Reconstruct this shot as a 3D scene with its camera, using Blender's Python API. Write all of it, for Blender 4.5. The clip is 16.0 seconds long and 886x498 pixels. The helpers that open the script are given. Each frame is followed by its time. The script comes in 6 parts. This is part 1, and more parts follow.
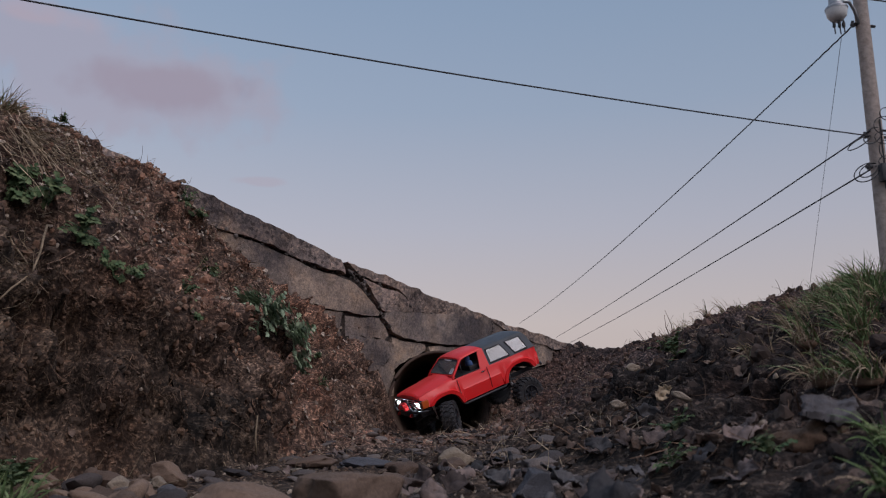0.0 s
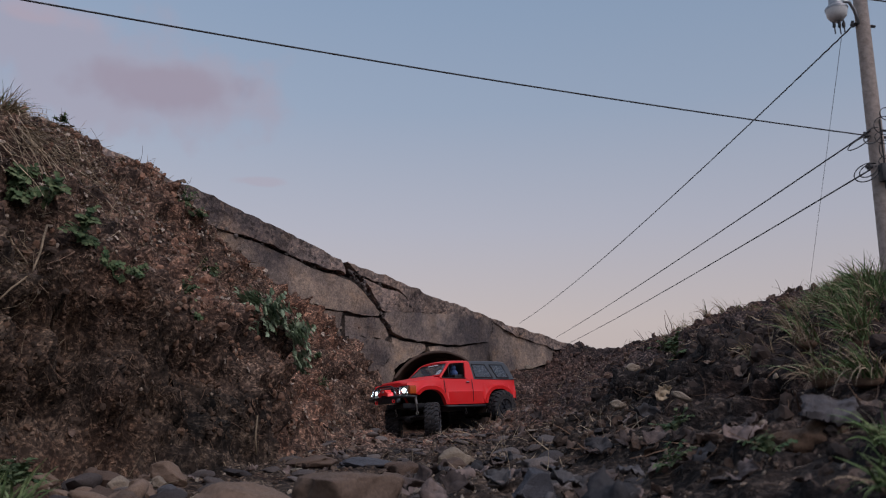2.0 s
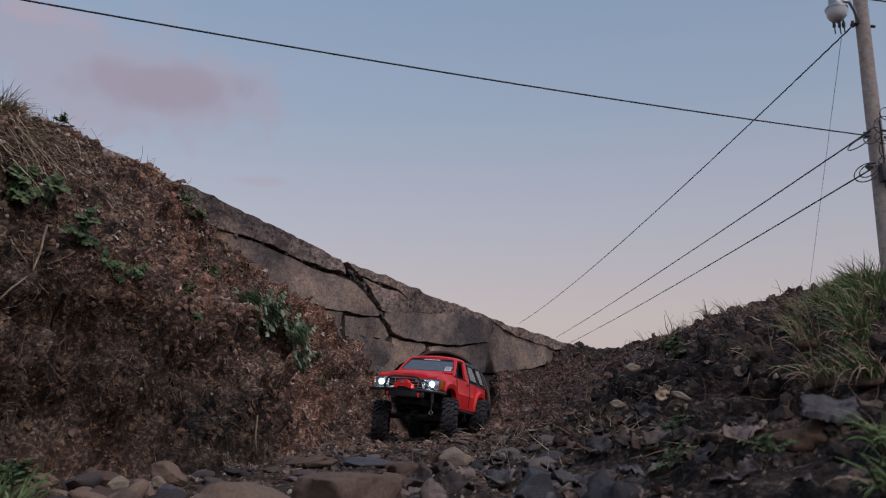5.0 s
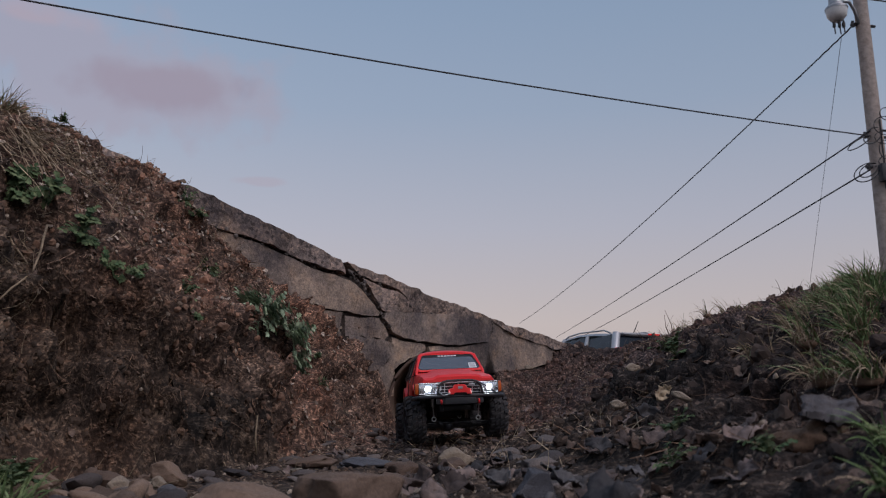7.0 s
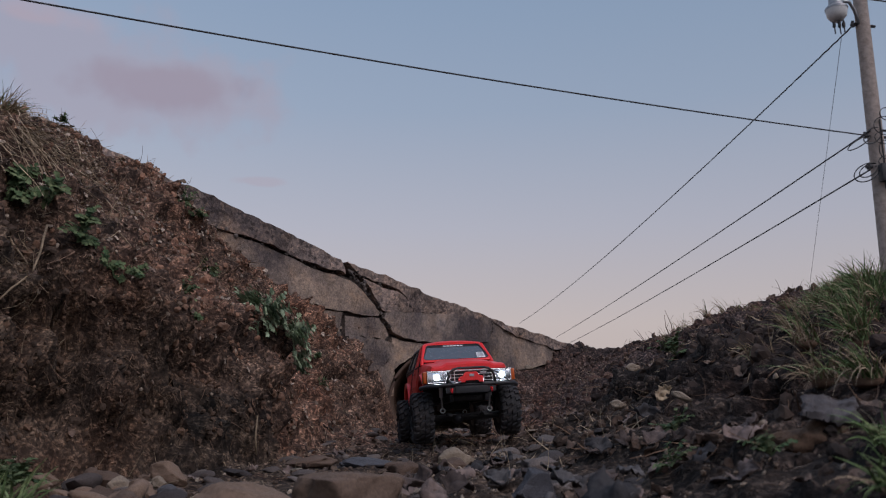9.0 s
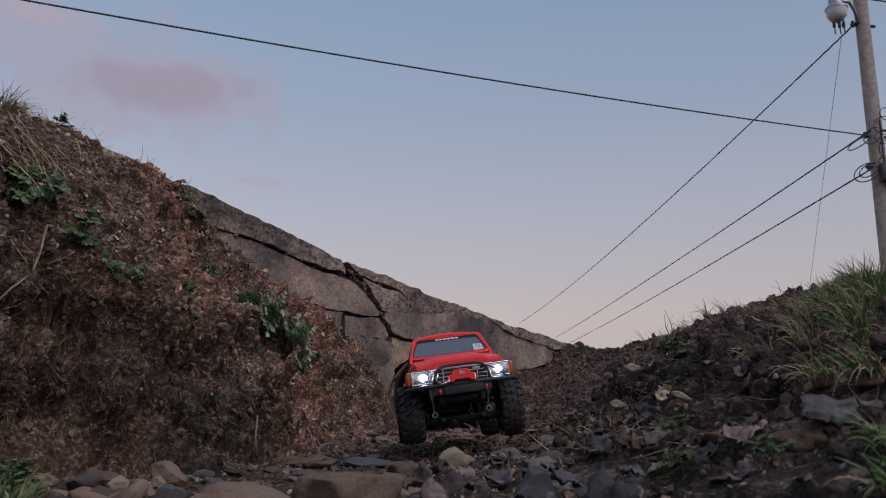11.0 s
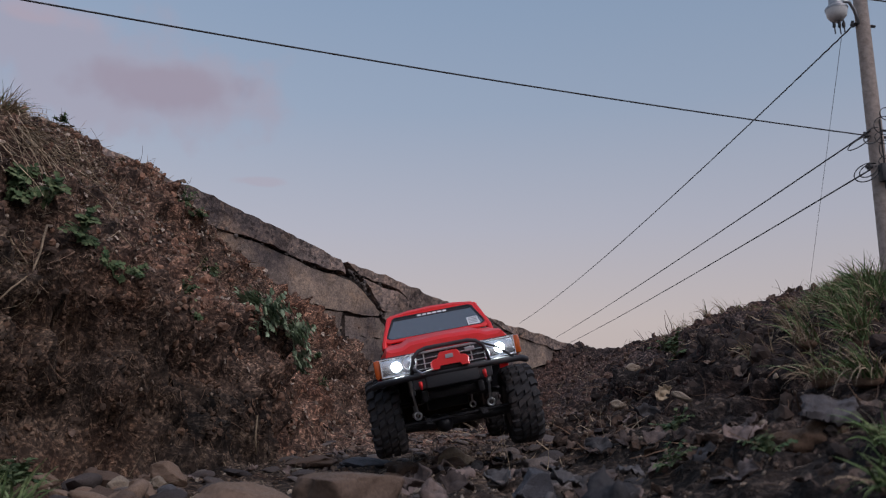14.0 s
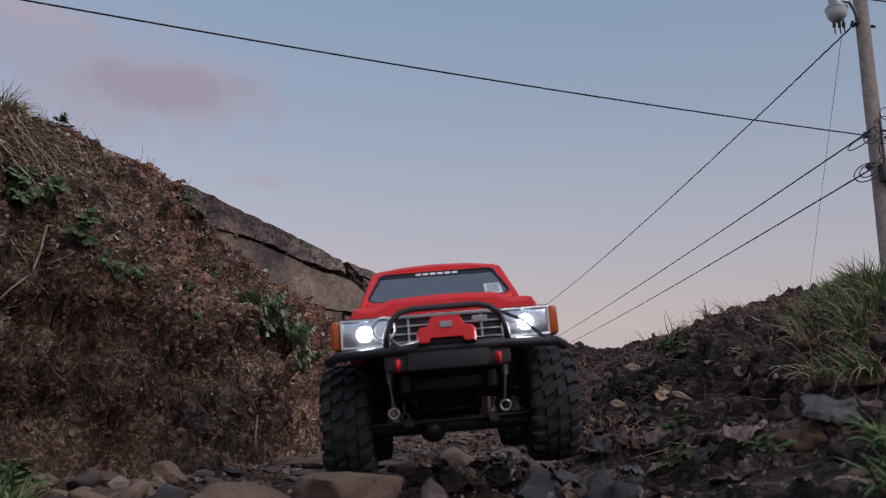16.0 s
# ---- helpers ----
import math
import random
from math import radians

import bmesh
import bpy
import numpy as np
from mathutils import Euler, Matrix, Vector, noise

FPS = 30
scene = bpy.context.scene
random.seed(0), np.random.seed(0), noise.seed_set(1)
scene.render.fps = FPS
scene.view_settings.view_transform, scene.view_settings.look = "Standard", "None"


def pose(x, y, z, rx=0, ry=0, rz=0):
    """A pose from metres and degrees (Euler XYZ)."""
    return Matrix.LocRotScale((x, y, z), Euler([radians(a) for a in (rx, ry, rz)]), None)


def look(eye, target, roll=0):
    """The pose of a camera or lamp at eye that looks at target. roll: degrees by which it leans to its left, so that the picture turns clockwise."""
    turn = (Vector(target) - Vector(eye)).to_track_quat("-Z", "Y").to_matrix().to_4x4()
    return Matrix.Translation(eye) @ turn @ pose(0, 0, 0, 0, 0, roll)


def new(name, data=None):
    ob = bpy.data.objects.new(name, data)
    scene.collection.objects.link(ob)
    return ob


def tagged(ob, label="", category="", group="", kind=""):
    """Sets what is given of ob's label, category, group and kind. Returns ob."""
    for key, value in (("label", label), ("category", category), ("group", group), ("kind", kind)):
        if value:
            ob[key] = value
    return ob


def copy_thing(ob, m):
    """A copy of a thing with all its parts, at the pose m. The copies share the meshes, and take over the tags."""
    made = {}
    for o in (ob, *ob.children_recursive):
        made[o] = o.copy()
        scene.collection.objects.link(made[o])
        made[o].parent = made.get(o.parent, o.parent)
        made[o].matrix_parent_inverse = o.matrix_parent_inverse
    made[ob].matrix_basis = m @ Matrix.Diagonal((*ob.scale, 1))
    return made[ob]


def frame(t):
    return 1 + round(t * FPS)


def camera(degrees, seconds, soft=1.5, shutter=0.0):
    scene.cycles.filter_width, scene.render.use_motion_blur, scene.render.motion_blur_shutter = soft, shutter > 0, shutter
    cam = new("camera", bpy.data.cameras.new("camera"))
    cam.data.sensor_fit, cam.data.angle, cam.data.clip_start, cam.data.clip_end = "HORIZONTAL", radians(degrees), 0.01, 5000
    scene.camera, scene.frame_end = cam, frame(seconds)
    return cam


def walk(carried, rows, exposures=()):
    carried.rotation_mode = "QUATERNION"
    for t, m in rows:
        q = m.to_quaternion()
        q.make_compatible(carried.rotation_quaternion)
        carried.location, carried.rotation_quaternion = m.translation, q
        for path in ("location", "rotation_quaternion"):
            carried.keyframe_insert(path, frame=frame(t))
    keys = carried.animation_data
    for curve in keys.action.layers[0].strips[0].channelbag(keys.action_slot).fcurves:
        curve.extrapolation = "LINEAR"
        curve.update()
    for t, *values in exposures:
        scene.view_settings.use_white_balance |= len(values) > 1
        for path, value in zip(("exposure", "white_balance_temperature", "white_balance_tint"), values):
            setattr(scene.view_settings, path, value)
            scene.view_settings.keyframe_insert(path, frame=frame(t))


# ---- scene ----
# ---- camera: a phone propped low in the ditch, held still ----
cam = camera(58.5, 16.0, soft=1.05)
EYE = pose(0, 0, 0.085, 101.3, 0, 0)
walk(cam, [(0, EYE), (16, EYE)], exposures=((0, 0.0), (16, 0.0)))
cam.data.dof.use_dof = True
cam.data.dof.focus_distance = 1.9
cam.data.dof.aperture_fstop = 14.0

# ---- dusk sky and a faint, wide afterglow ----
world = bpy.data.worlds.new("dusk_sky")
scene.world = world
world.use_nodes = True
wn, wl = world.node_tree.nodes, world.node_tree.links
wn.clear()


def wnode(kind, **values):
    n = wn.new(kind)
    for k, v in values.items():
        n.inputs[k].default_value = v
    return n


w_co = wn.new("ShaderNodeTexCoord")
w_sep = wn.new("ShaderNodeSeparateXYZ")
wl.new(w_co.outputs["Generated"], w_sep.inputs[0])
w_ramp = wn.new("ShaderNodeValToRGB")
wl.new(w_sep.outputs["Z"], w_ramp.inputs[0])
els = w_ramp.color_ramp.elements
els[0].position, els[0].color = 0.0, (0.52, 0.43, 0.41, 1)
els[1].position, els[1].color = 1.0, (0.22, 0.30, 0.45, 1)
for at_z, c in ((0.10, (0.545, 0.48, 0.475, 1)), (0.22, (0.43, 0.44, 0.52, 1)), (0.36, (0.305, 0.375, 0.50, 1)), (0.48, (0.25, 0.335, 0.475, 1))):
    e = els.new(at_z)
    e.color = c


def cloud(colour_in, way, wide, high, amount, tone, scale):
    """One soft cloud bank mixed into the sky round a direction."""
    sub = wn.new("ShaderNodeVectorMath")
    sub.operation = "SUBTRACT"
    sub.inputs[1].default_value = way
    wl.new(w_co.outputs["Generated"], sub.inputs[0])
    mul = wn.new("ShaderNodeVectorMath")
    mul.operation = "MULTIPLY"
    mul.inputs[1].default_value = (1 / wide, 1 / wide, 1 / high)
    wl.new(sub.outputs[0], mul.inputs[0])
    ln = wn.new("ShaderNodeVectorMath")
    ln.operation = "LENGTH"
    wl.new(mul.outputs[0], ln.inputs[0])
    nz = wnode("ShaderNodeTexNoise", Scale=scale, Detail=4.0, Roughness=0.55)
    wl.new(w_co.outputs["Generated"], nz.inputs["Vector"])
    add = wn.new("ShaderNodeMath")
    add.operation = "MULTIPLY_ADD"
    add.inputs[1].default_value = 1.7
    wl.new(nz.outputs["Fac"], add.inputs[0])
    neg = wn.new("ShaderNodeMath")
    neg.operation = "SUBTRACT"
    neg.inputs[0].default_value = 0.05
    wl.new(ln.outputs["Value"], neg.inputs[1])
    wl.new(neg.outputs[0], add.inputs[2])
    rng = wn.new("ShaderNodeMapRange")
    rng.interpolation_type = "SMOOTHSTEP"
    rng.inputs["From Min"].default_value, rng.inputs["From Max"].default_value = 0.05, 0.5
    rng.inputs["To Max"].default_value = amount
    wl.new(add.outputs[0], rng.inputs["Value"])
    mix = wn.new("ShaderNodeMix")
    mix.data_type = "RGBA"
    wl.new(rng.outputs[0], mix.inputs["Factor"])
    wl.new(colour_in, mix.inputs[6])
    mix.inputs[7].default_value = (*tone, 1)
    return mix.outputs[2]


w_side = wn.new("ShaderNodeMapRange")
wl.new(w_sep.outputs["X"], w_side.inputs["Value"])
for w_key, w_val in (("From Min", -1.0), ("From Max", 1.0), ("To Min", 1.13), ("To Max", 0.87)):
    w_side.inputs[w_key].default_value = w_val
w_mul = wn.new("ShaderNodeVectorMath")
w_mul.operation = "SCALE"
wl.new(w_ramp.outputs["Color"], w_mul.inputs[0])
wl.new(w_side.outputs[0], w_mul.inputs["Scale"])
sky = w_mul.outputs[0]
sky = cloud(sky, (-0.335, 0.867, 0.369), 0.120, 0.042, 1.0, (0.245, 0.212, 0.290), 8.0)
sky = cloud(sky, (-0.372, 0.852, 0.369), 0.25, 0.090, 0.66, (0.375, 0.345, 0.43), 11.0)
sky = cloud(sky, (-0.444, 0.791, 0.421), 0.10, 0.02, 0.4, (0.46, 0.36, 0.42), 7.0)
sky = cloud(sky, (-0.228, 0.935, 0.272), 0.04, 0.008, 0.42, (0.41, 0.35, 0.42), 14.0)
w_bg = wnode("ShaderNodeBackground", Strength=1.0)
wl.new(sky, w_bg.inputs["Color"])
wl.new(w_bg.outputs[0], wn.new("ShaderNodeOutputWorld").inputs[0])

glow = new("afterglow_sun", bpy.data.lights.new("afterglow_sun", "SUN"))
glow.data.energy, glow.data.angle, glow.data.color = 1.6, radians(50), (1.0, 0.88, 0.90)
glow.matrix_world = look((2.4, -1.5, 3.9), (0, 1.5, 0))

# ---- materials ----


class Nodes:
    """A short hand for building a node material."""

    def __init__(self, name):
        self.m = bpy.data.materials.new(name)
        self.m.use_nodes = True
        self.t = self.m.node_tree
        self.b = self.t.nodes["Principled BSDF"]
        self.co = self.t.nodes.new("ShaderNodeTexCoord").outputs["Object"]

    def node(self, kind, **values):
        n = self.t.nodes.new(kind)
        for k, v in values.items():
            n.inputs[k.replace("_", " ")].default_value = v
        return n

    def noise(self, scale, detail=5.0, rough=0.6, co=None):
        n = self.node("ShaderNodeTexNoise", Scale=scale, Detail=detail, Roughness=rough)
        self.t.links.new(co or self.co, n.inputs["Vector"])
        return n.outputs["Fac"]

    def ramp(self, fac, *stops):
        r = self.t.nodes.new("ShaderNodeValToRGB")
        self.t.links.new(fac, r.inputs[0])
        e = r.color_ramp.elements
        while len(e) < len(stops):
            e.new(0.5)
        for k, (p, c) in enumerate(stops):
            e[k].position = p
            e[k].color = (*c, 1) if len(c) == 3 else c
        return r.outputs["Color"]

    def mix(self, fac, a, b, how="MIX"):
        x = self.t.nodes.new("ShaderNodeMix")
        x.data_type, x.blend_type = "RGBA", how
        for sock, v in ((x.inputs["Factor"], fac), (x.inputs[6], a), (x.inputs[7], b)):
            if isinstance(v, (int, float)):
                sock.default_value = v
            elif isinstance(v, tuple):
                sock.default_value = (*v, 1)
            else:
                self.t.links.new(v, sock)
        return x.outputs[2]

    def bump(self, height, strength=0.5, distance=0.005, base=None):
        n = self.node("ShaderNodeBump", Strength=strength, Distance=distance)
        self.t.links.new(height, n.inputs["Height"])
        if base:
            self.t.links.new(base, n.inputs["Normal"])
        self.t.links.new(n.outputs[0], self.b.inputs["Normal"])
        return n.outputs[0]

    def set(self, colour=None, **values):
        if colour is not None:
            if isinstance(colour, tuple):
                self.b.inputs["Base Color"].default_value = (*colour, 1)
            else:
                self.t.links.new(colour, self.b.inputs["Base Color"])
        for k, v in values.items():
            s = self.b.inputs[k.replace("_", " ")]
            if isinstance(v, (int, float, tuple)):
                s.default_value = v
            else:
                self.t.links.new(v, s)
        return self.m

    def random(self, island=False):
        if island:
            return self.t.nodes.new("ShaderNodeNewGeometry").outputs["Random Per Island"]
        return self.t.nodes.new("ShaderNodeObjectInfo").outputs["Random"]


def soil_and_shade(n, col):
    """Red clay by the wall, an olive-brown loamy tone nearer by, dark humus under the grass, both darkened by
    painted-in shade.
    """
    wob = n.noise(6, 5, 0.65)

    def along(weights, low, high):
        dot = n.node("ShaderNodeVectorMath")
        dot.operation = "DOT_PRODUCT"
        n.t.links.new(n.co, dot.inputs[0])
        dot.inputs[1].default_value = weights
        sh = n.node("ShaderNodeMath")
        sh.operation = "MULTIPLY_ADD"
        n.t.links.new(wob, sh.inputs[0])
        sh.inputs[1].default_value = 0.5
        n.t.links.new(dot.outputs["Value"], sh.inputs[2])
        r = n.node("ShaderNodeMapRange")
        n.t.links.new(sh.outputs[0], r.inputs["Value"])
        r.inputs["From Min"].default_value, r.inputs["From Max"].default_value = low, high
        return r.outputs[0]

    # near tint: soil colour together with the shade of the cut face
    shaded_loam = n.mix(1.0, col, (1.12, 1.19, 1.14), "MULTIPLY")
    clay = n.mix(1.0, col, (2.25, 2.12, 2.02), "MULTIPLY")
    col = n.mix(along((-0.25, 1.0, 1.0), 1.86, 2.16), shaded_loam, clay)
    # humus tone, dimmed further for the shade on the right bank
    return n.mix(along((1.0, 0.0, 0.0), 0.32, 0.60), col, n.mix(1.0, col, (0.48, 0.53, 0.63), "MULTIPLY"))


def soil_material():
    n = Nodes("clay_soil")
    big = n.noise(3.2, 4)
    mid = n.noise(16, 6, 0.65)
    fine = n.noise(130, 3, 0.6)
    c1 = n.ramp(big, (0.38, (0.034, 0.027, 0.024)), (0.50, (0.080, 0.051, 0.039)), (0.64, (0.145, 0.073, 0.048)))
    c2 = n.ramp(mid, (0.37, (0.012, 0.0105, 0.010)), (0.50, (0.070, 0.049, 0.039)), (0.66, (0.19, 0.135, 0.105)))
    col = n.mix(0.62, c1, c2)
    col = n.mix(0.5, col, n.ramp(fine, (0.38, (0.16, 0.16, 0.17)), (0.50, (0.95, 0.95, 0.95)), (0.64, (2.6, 2.5, 2.35))), "MULTIPLY")
    # crumbs on warped cells of uneven size, the shade in their gaps painted dark
    warp = n.node("ShaderNodeTexNoise", Scale=30.0, Detail=4.0)
    n.t.links.new(n.co, warp.inputs["Vector"])
    bend = n.t.nodes.new("ShaderNodeVectorMath")
    bend.operation = "MULTIPLY_ADD"
    n.t.links.new(warp.outputs["Color"], bend.inputs[0])
    bend.inputs[1].default_value = (0.045, 0.045, 0.045)
    n.t.links.new(n.co, bend.inputs[2])
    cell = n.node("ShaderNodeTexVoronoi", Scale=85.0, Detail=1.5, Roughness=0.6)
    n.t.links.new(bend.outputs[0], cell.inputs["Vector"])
    gap_shade = n.ramp(cell.outputs["Distance"], (0.20, (2.5, 2.42, 2.36)), (0.60, (1.75, 1.72, 1.70)), (0.98, (0.42, 0.42, 0.44)))
    col = n.mix(1.0, col, gap_shade, "MULTIPLY")
    col = soil_and_shade(n, col)
    crumb = n.ramp(cell.outputs["Distance"], (0.0, (1, 1, 1)), (0.8, (0, 0, 0)))
    h = n.mix(0.5, n.mix(0.5, mid, fine), crumb)
    n.bump(h, 1.0, 0.02)
    return n.set(col, Roughness=0.95, Specular_IOR_Level=0.15)


def stone_material(name, a, b, c, scale=22, rough=0.8, island=False, zoned=False):
    n = Nodes(name)
    tint = n.ramp(n.random(island), (0.0, a), (0.45, b), (1.0, c))
    mot = n.noise(scale, 6, 0.65)
    fine = n.noise(scale * 7, 4, 0.7)
    col = n.mix(0.65, tint, n.ramp(mot, (0.3, (0.45, 0.42, 0.40)), (0.55, (1, 1, 1)), (0.75, (1.35, 1.3, 1.22))), "MULTIPLY")
    col = n.mix(0.4, col, n.ramp(fine, (0.35, (0.5, 0.5, 0.5)), (0.65, (1.2, 1.2, 1.2))), "MULTIPLY")
    if zoned:
        col = soil_and_shade(n, col)
    n.bump(n.mix(0.4, mot, fine), 0.5, 0.004)
    return n.set(col, Roughness=rough, Specular_IOR_Level=0.3)


def concrete_material(name, dark, mid_tone, pale, grit, relief):
    """Old weathered concrete: broad dark weathering, tan bloom, drips, worn grain."""
    n = Nodes(name)
    big = n.noise(3.3, 6, 0.62)
    col = n.ramp(big, (0.38, dark), (0.49, mid_tone), (0.60, pale))
    bloom = n.noise(8.5, 7, 0.68)
    col = n.mix(0.75, col, n.ramp(bloom, (0.33, (0.55, 0.56, 0.60)), (0.48, (0.95, 0.95, 0.97)), (0.60, (1.12, 1.04, 0.95)), (0.72, (1.35, 1.12, 0.88))), "MULTIPLY")
    worn = n.noise(38, 7, 0.72)
    col = n.mix(0.55, col, n.ramp(worn, (0.34, (0.55, 0.55, 0.56)), (0.50, (1, 1, 1)), (0.68, (1.3, 1.26, 1.2))), "MULTIPLY")
    grain = n.noise(120, 5, 0.75)
    col = n.mix(0.6, col, n.ramp(grain, (0.36, (0.45, 0.45, 0.46)), (0.50, (1, 1, 1)), (0.64, (1.5, 1.45, 1.38))), "MULTIPLY")
    stones = n.node("ShaderNodeTexVoronoi", Scale=95.0)
    n.t.links.new(n.co, stones.inputs["Vector"])
    col = n.mix(grit, col, n.ramp(stones.outputs["Color"], (0.15, (0.40, 0.39, 0.40)), (0.5, (1, 1, 1)), (0.9, (1.75, 1.6, 1.45))), "MULTIPLY")
    col = n.mix(1.0, col, n.ramp(n.random(), (0, (0.86, 0.88, 0.93)), (1, (1.12, 1.08, 1.03))), "MULTIPLY")
    n.bump(n.mix(0.4, worn, grain), relief, 0.012)
    return n.set(col, Roughness=0.93, Specular_IOR_Level=0.18)


def leaf_material(name, a, b, island=True, sheen=0.3):
    n = Nodes(name)
    col = n.ramp(n.random(island), (0.0, a), (1.0, b))
    col = n.mix(0.8, col, n.ramp(n.noise(75, 6, 0.7), (0.34, (0.30, 0.30, 0.30)), (0.52, (1.0, 1.0, 0.98)), (0.68, (1.45, 1.42, 1.32))), "MULTIPLY")
    n.bump(n.noise(220, 4), 0.5, 0.002)
    return n.set(col, Roughness=0.8, Specular_IOR_Level=sheen * 0.5)


def paint_material(name, colour, rough=0.35, dust=(0.20, 0.13, 0.09), amount=0.5, metal=0.0):
    """Moulded or painted surface with a film of trail dust and scuffs."""
    n = Nodes(name)
    d = n.noise(26, 6, 0.65)
    f = n.noise(170, 3, 0.6)
    fac = n.ramp(n.mix(0.4, d, f), (0.50, (0, 0, 0)), (0.74, (amount, amount, amount)))
    col = n.mix(fac, colour, dust)
    r = n.ramp(d, (0.3, (rough, rough, rough)), (0.75, (min(1, rough + 0.3),) * 3))
    n.bump(f, 0.06, 0.001)
    return n.set(col, Roughness=r, Metallic=metal)


def scuffed_paint(name, colour):
    """Red hard-body paint: dust film, pale nicks and scratches."""
    n = Nodes(name)
    d = n.noise(24, 6, 0.65)
    f = n.noise(240, 3, 0.6)
    nick = n.noise(95, 5, 0.75)
    col = n.mix(n.ramp(n.mix(0.4, d, f), (0.50, (0, 0, 0)), (0.74, (0.16, 0.16, 0.16))), colour, (0.36, 0.19, 0.15))
    col = n.mix(n.ramp(nick, (0.665, (0, 0, 0)), (0.70, (0.7, 0.7, 0.7))), col, (0.70, 0.46, 0.42))
    n.bump(f, 0.05, 0.001)
    return n.set(col, Roughness=n.ramp(d, (0.3, (0.28,) * 3), (0.75, (0.55,) * 3)))


def plain(name, colour, rough=0.5, metal=0.0, **more):
    n = Nodes(name)
    k = n.ramp(n.noise(45, 4), (0.3, tuple(c * 0.8 for c in colour)), (0.7, tuple(min(1, c * 1.12) for c in colour)))
    return n.set(k, Roughness=rough, Metallic=metal, **more)


def glow_material(name, colour, strength):
    n = Nodes(name)
    return n.set(colour, Roughness=0.2, Emission_Color=(*colour, 1), Emission_Strength=strength)


def glass_material(name, tint, clear=0.35, rough=0.08, ior=2.5):
    """Tinted clear plastic pane: a see-through share and a mirror sheen that grows at a slant."""
    n = Nodes(name)
    tr = n.node("ShaderNodeBsdfTransparent", Color=(*tint, 1))
    gl = n.node("ShaderNodeBsdfGlossy", Color=(0.95, 0.95, 0.95, 1), Roughness=rough)
    df = n.node("ShaderNodeBsdfDiffuse", Color=(0.10, 0.105, 0.12, 1))
    a = n.node("ShaderNodeMixShader", Fac=clear)
    n.t.links.new(df.outputs[0], a.inputs[1])
    n.t.links.new(tr.outputs[0], a.inputs[2])
    fr = n.node("ShaderNodeFresnel", IOR=ior)
    b = n.node("ShaderNodeMixShader")
    n.t.links.new(fr.outputs[0], b.inputs[0])
    n.t.links.new(a.outputs[0], b.inputs[1])
    n.t.links.new(gl.outputs[0], b.inputs[2])
    n.t.links.new(b.outputs[0], n.t.nodes["Material Output"].inputs[0])
    return n.m


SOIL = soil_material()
CONCRETE = concrete_material("weathered_concrete", (0.088, 0.079, 0.082), (0.205, 0.172, 0.155), (0.320, 0.258, 0.212), 0.2, 0.8)
LANE_EDGE = concrete_material("gritty_lane_edge", (0.125, 0.107, 0.105), (0.225, 0.188, 0.172), (0.31, 0.255, 0.23), 0.75, 1.0)
STONE = stone_material("creek_stone", (0.050, 0.043, 0.044), (0.102, 0.083, 0.077), (0.21, 0.175, 0.158))
ROCK = stone_material("brown_rock", (0.105, 0.070, 0.052), (0.135, 0.092, 0.070), (0.175, 0.122, 0.092), 30)
SLATE = stone_material("blue_grey_stone", (0.060, 0.061, 0.073), (0.078, 0.079, 0.092), (0.105, 0.103, 0.112), 34, 0.75)
TAN = stone_material("tan_sandstone", (0.20, 0.135, 0.098), (0.24, 0.165, 0.12), (0.28, 0.20, 0.15), 26)
PALE = stone_material("pale_stone", (0.25, 0.20, 0.15), (0.29, 0.235, 0.18), (0.34, 0.28, 0.22), 18)
GRAVEL = stone_material("gravel", (0.07, 0.052, 0.042), (0.16, 0.115, 0.085), (0.40, 0.33, 0.26), 30, 0.85, True)
RUBBLE = stone_material("concrete_crumbs", (0.05, 0.043, 0.043), (0.09, 0.078, 0.074), (0.17, 0.145, 0.135), 40, 0.9, True)
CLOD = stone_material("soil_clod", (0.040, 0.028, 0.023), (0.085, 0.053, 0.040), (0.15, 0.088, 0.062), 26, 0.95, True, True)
DEAD_LEAF = leaf_material("dead_leaf", (0.046, 0.037, 0.036), (0.235, 0.180, 0.165), False)
LITTER = leaf_material("leaf_litter", (0.06, 0.045, 0.040), (0.26, 0.19, 0.155))
GREY_LEAF = leaf_material("grey_leaf", (0.038, 0.037, 0.041), (0.105, 0.099, 0.103), False)
STRAW = leaf_material("dry_straw", (0.17, 0.125, 0.085), (0.48, 0.38, 0.27))
ROOT = leaf_material("root_fibre", (0.05, 0.032, 0.025), (0.24, 0.155, 0.11))
GRASS = leaf_material("grass_blade", (0.085, 0.15, 0.06), (0.25, 0.32, 0.15))
CHIP = leaf_material("weathered_chip", (0.12, 0.09, 0.072), (0.54, 0.45, 0.38))
BARK = stone_material("weathered_bark", (0.085, 0.079, 0.084), (0.095, 0.088, 0.093), (0.105, 0.098, 0.103), 70, 0.9)
PALE_WEED = leaf_material("grey_green_weed", (0.15, 0.21, 0.13), (0.34, 0.41, 0.28))
WEED = leaf_material("weed_leaf", (0.05, 0.09, 0.042), (0.15, 0.185, 0.095))
RED = scuffed_paint("red_body", (0.74, 0.020, 0.022))
DARK_TOP = paint_material("dark_grey_canopy", (0.055, 0.065, 0.078), 0.5, amount=0.25)
BLACK = paint_material("black_plastic", (0.012, 0.013, 0.017), 0.45, amount=0.12)
STEEL_BLACK = paint_material("black_steel", (0.018, 0.019, 0.024), 0.38, amount=0.14)
RUBBER = paint_material("tyre_rubber", (0.022, 0.022, 0.025), 0.72, (0.15, 0.115, 0.10), 0.55)
CHROME = plain("chrome", (0.75, 0.76, 0.78), 0.18, 1.0)
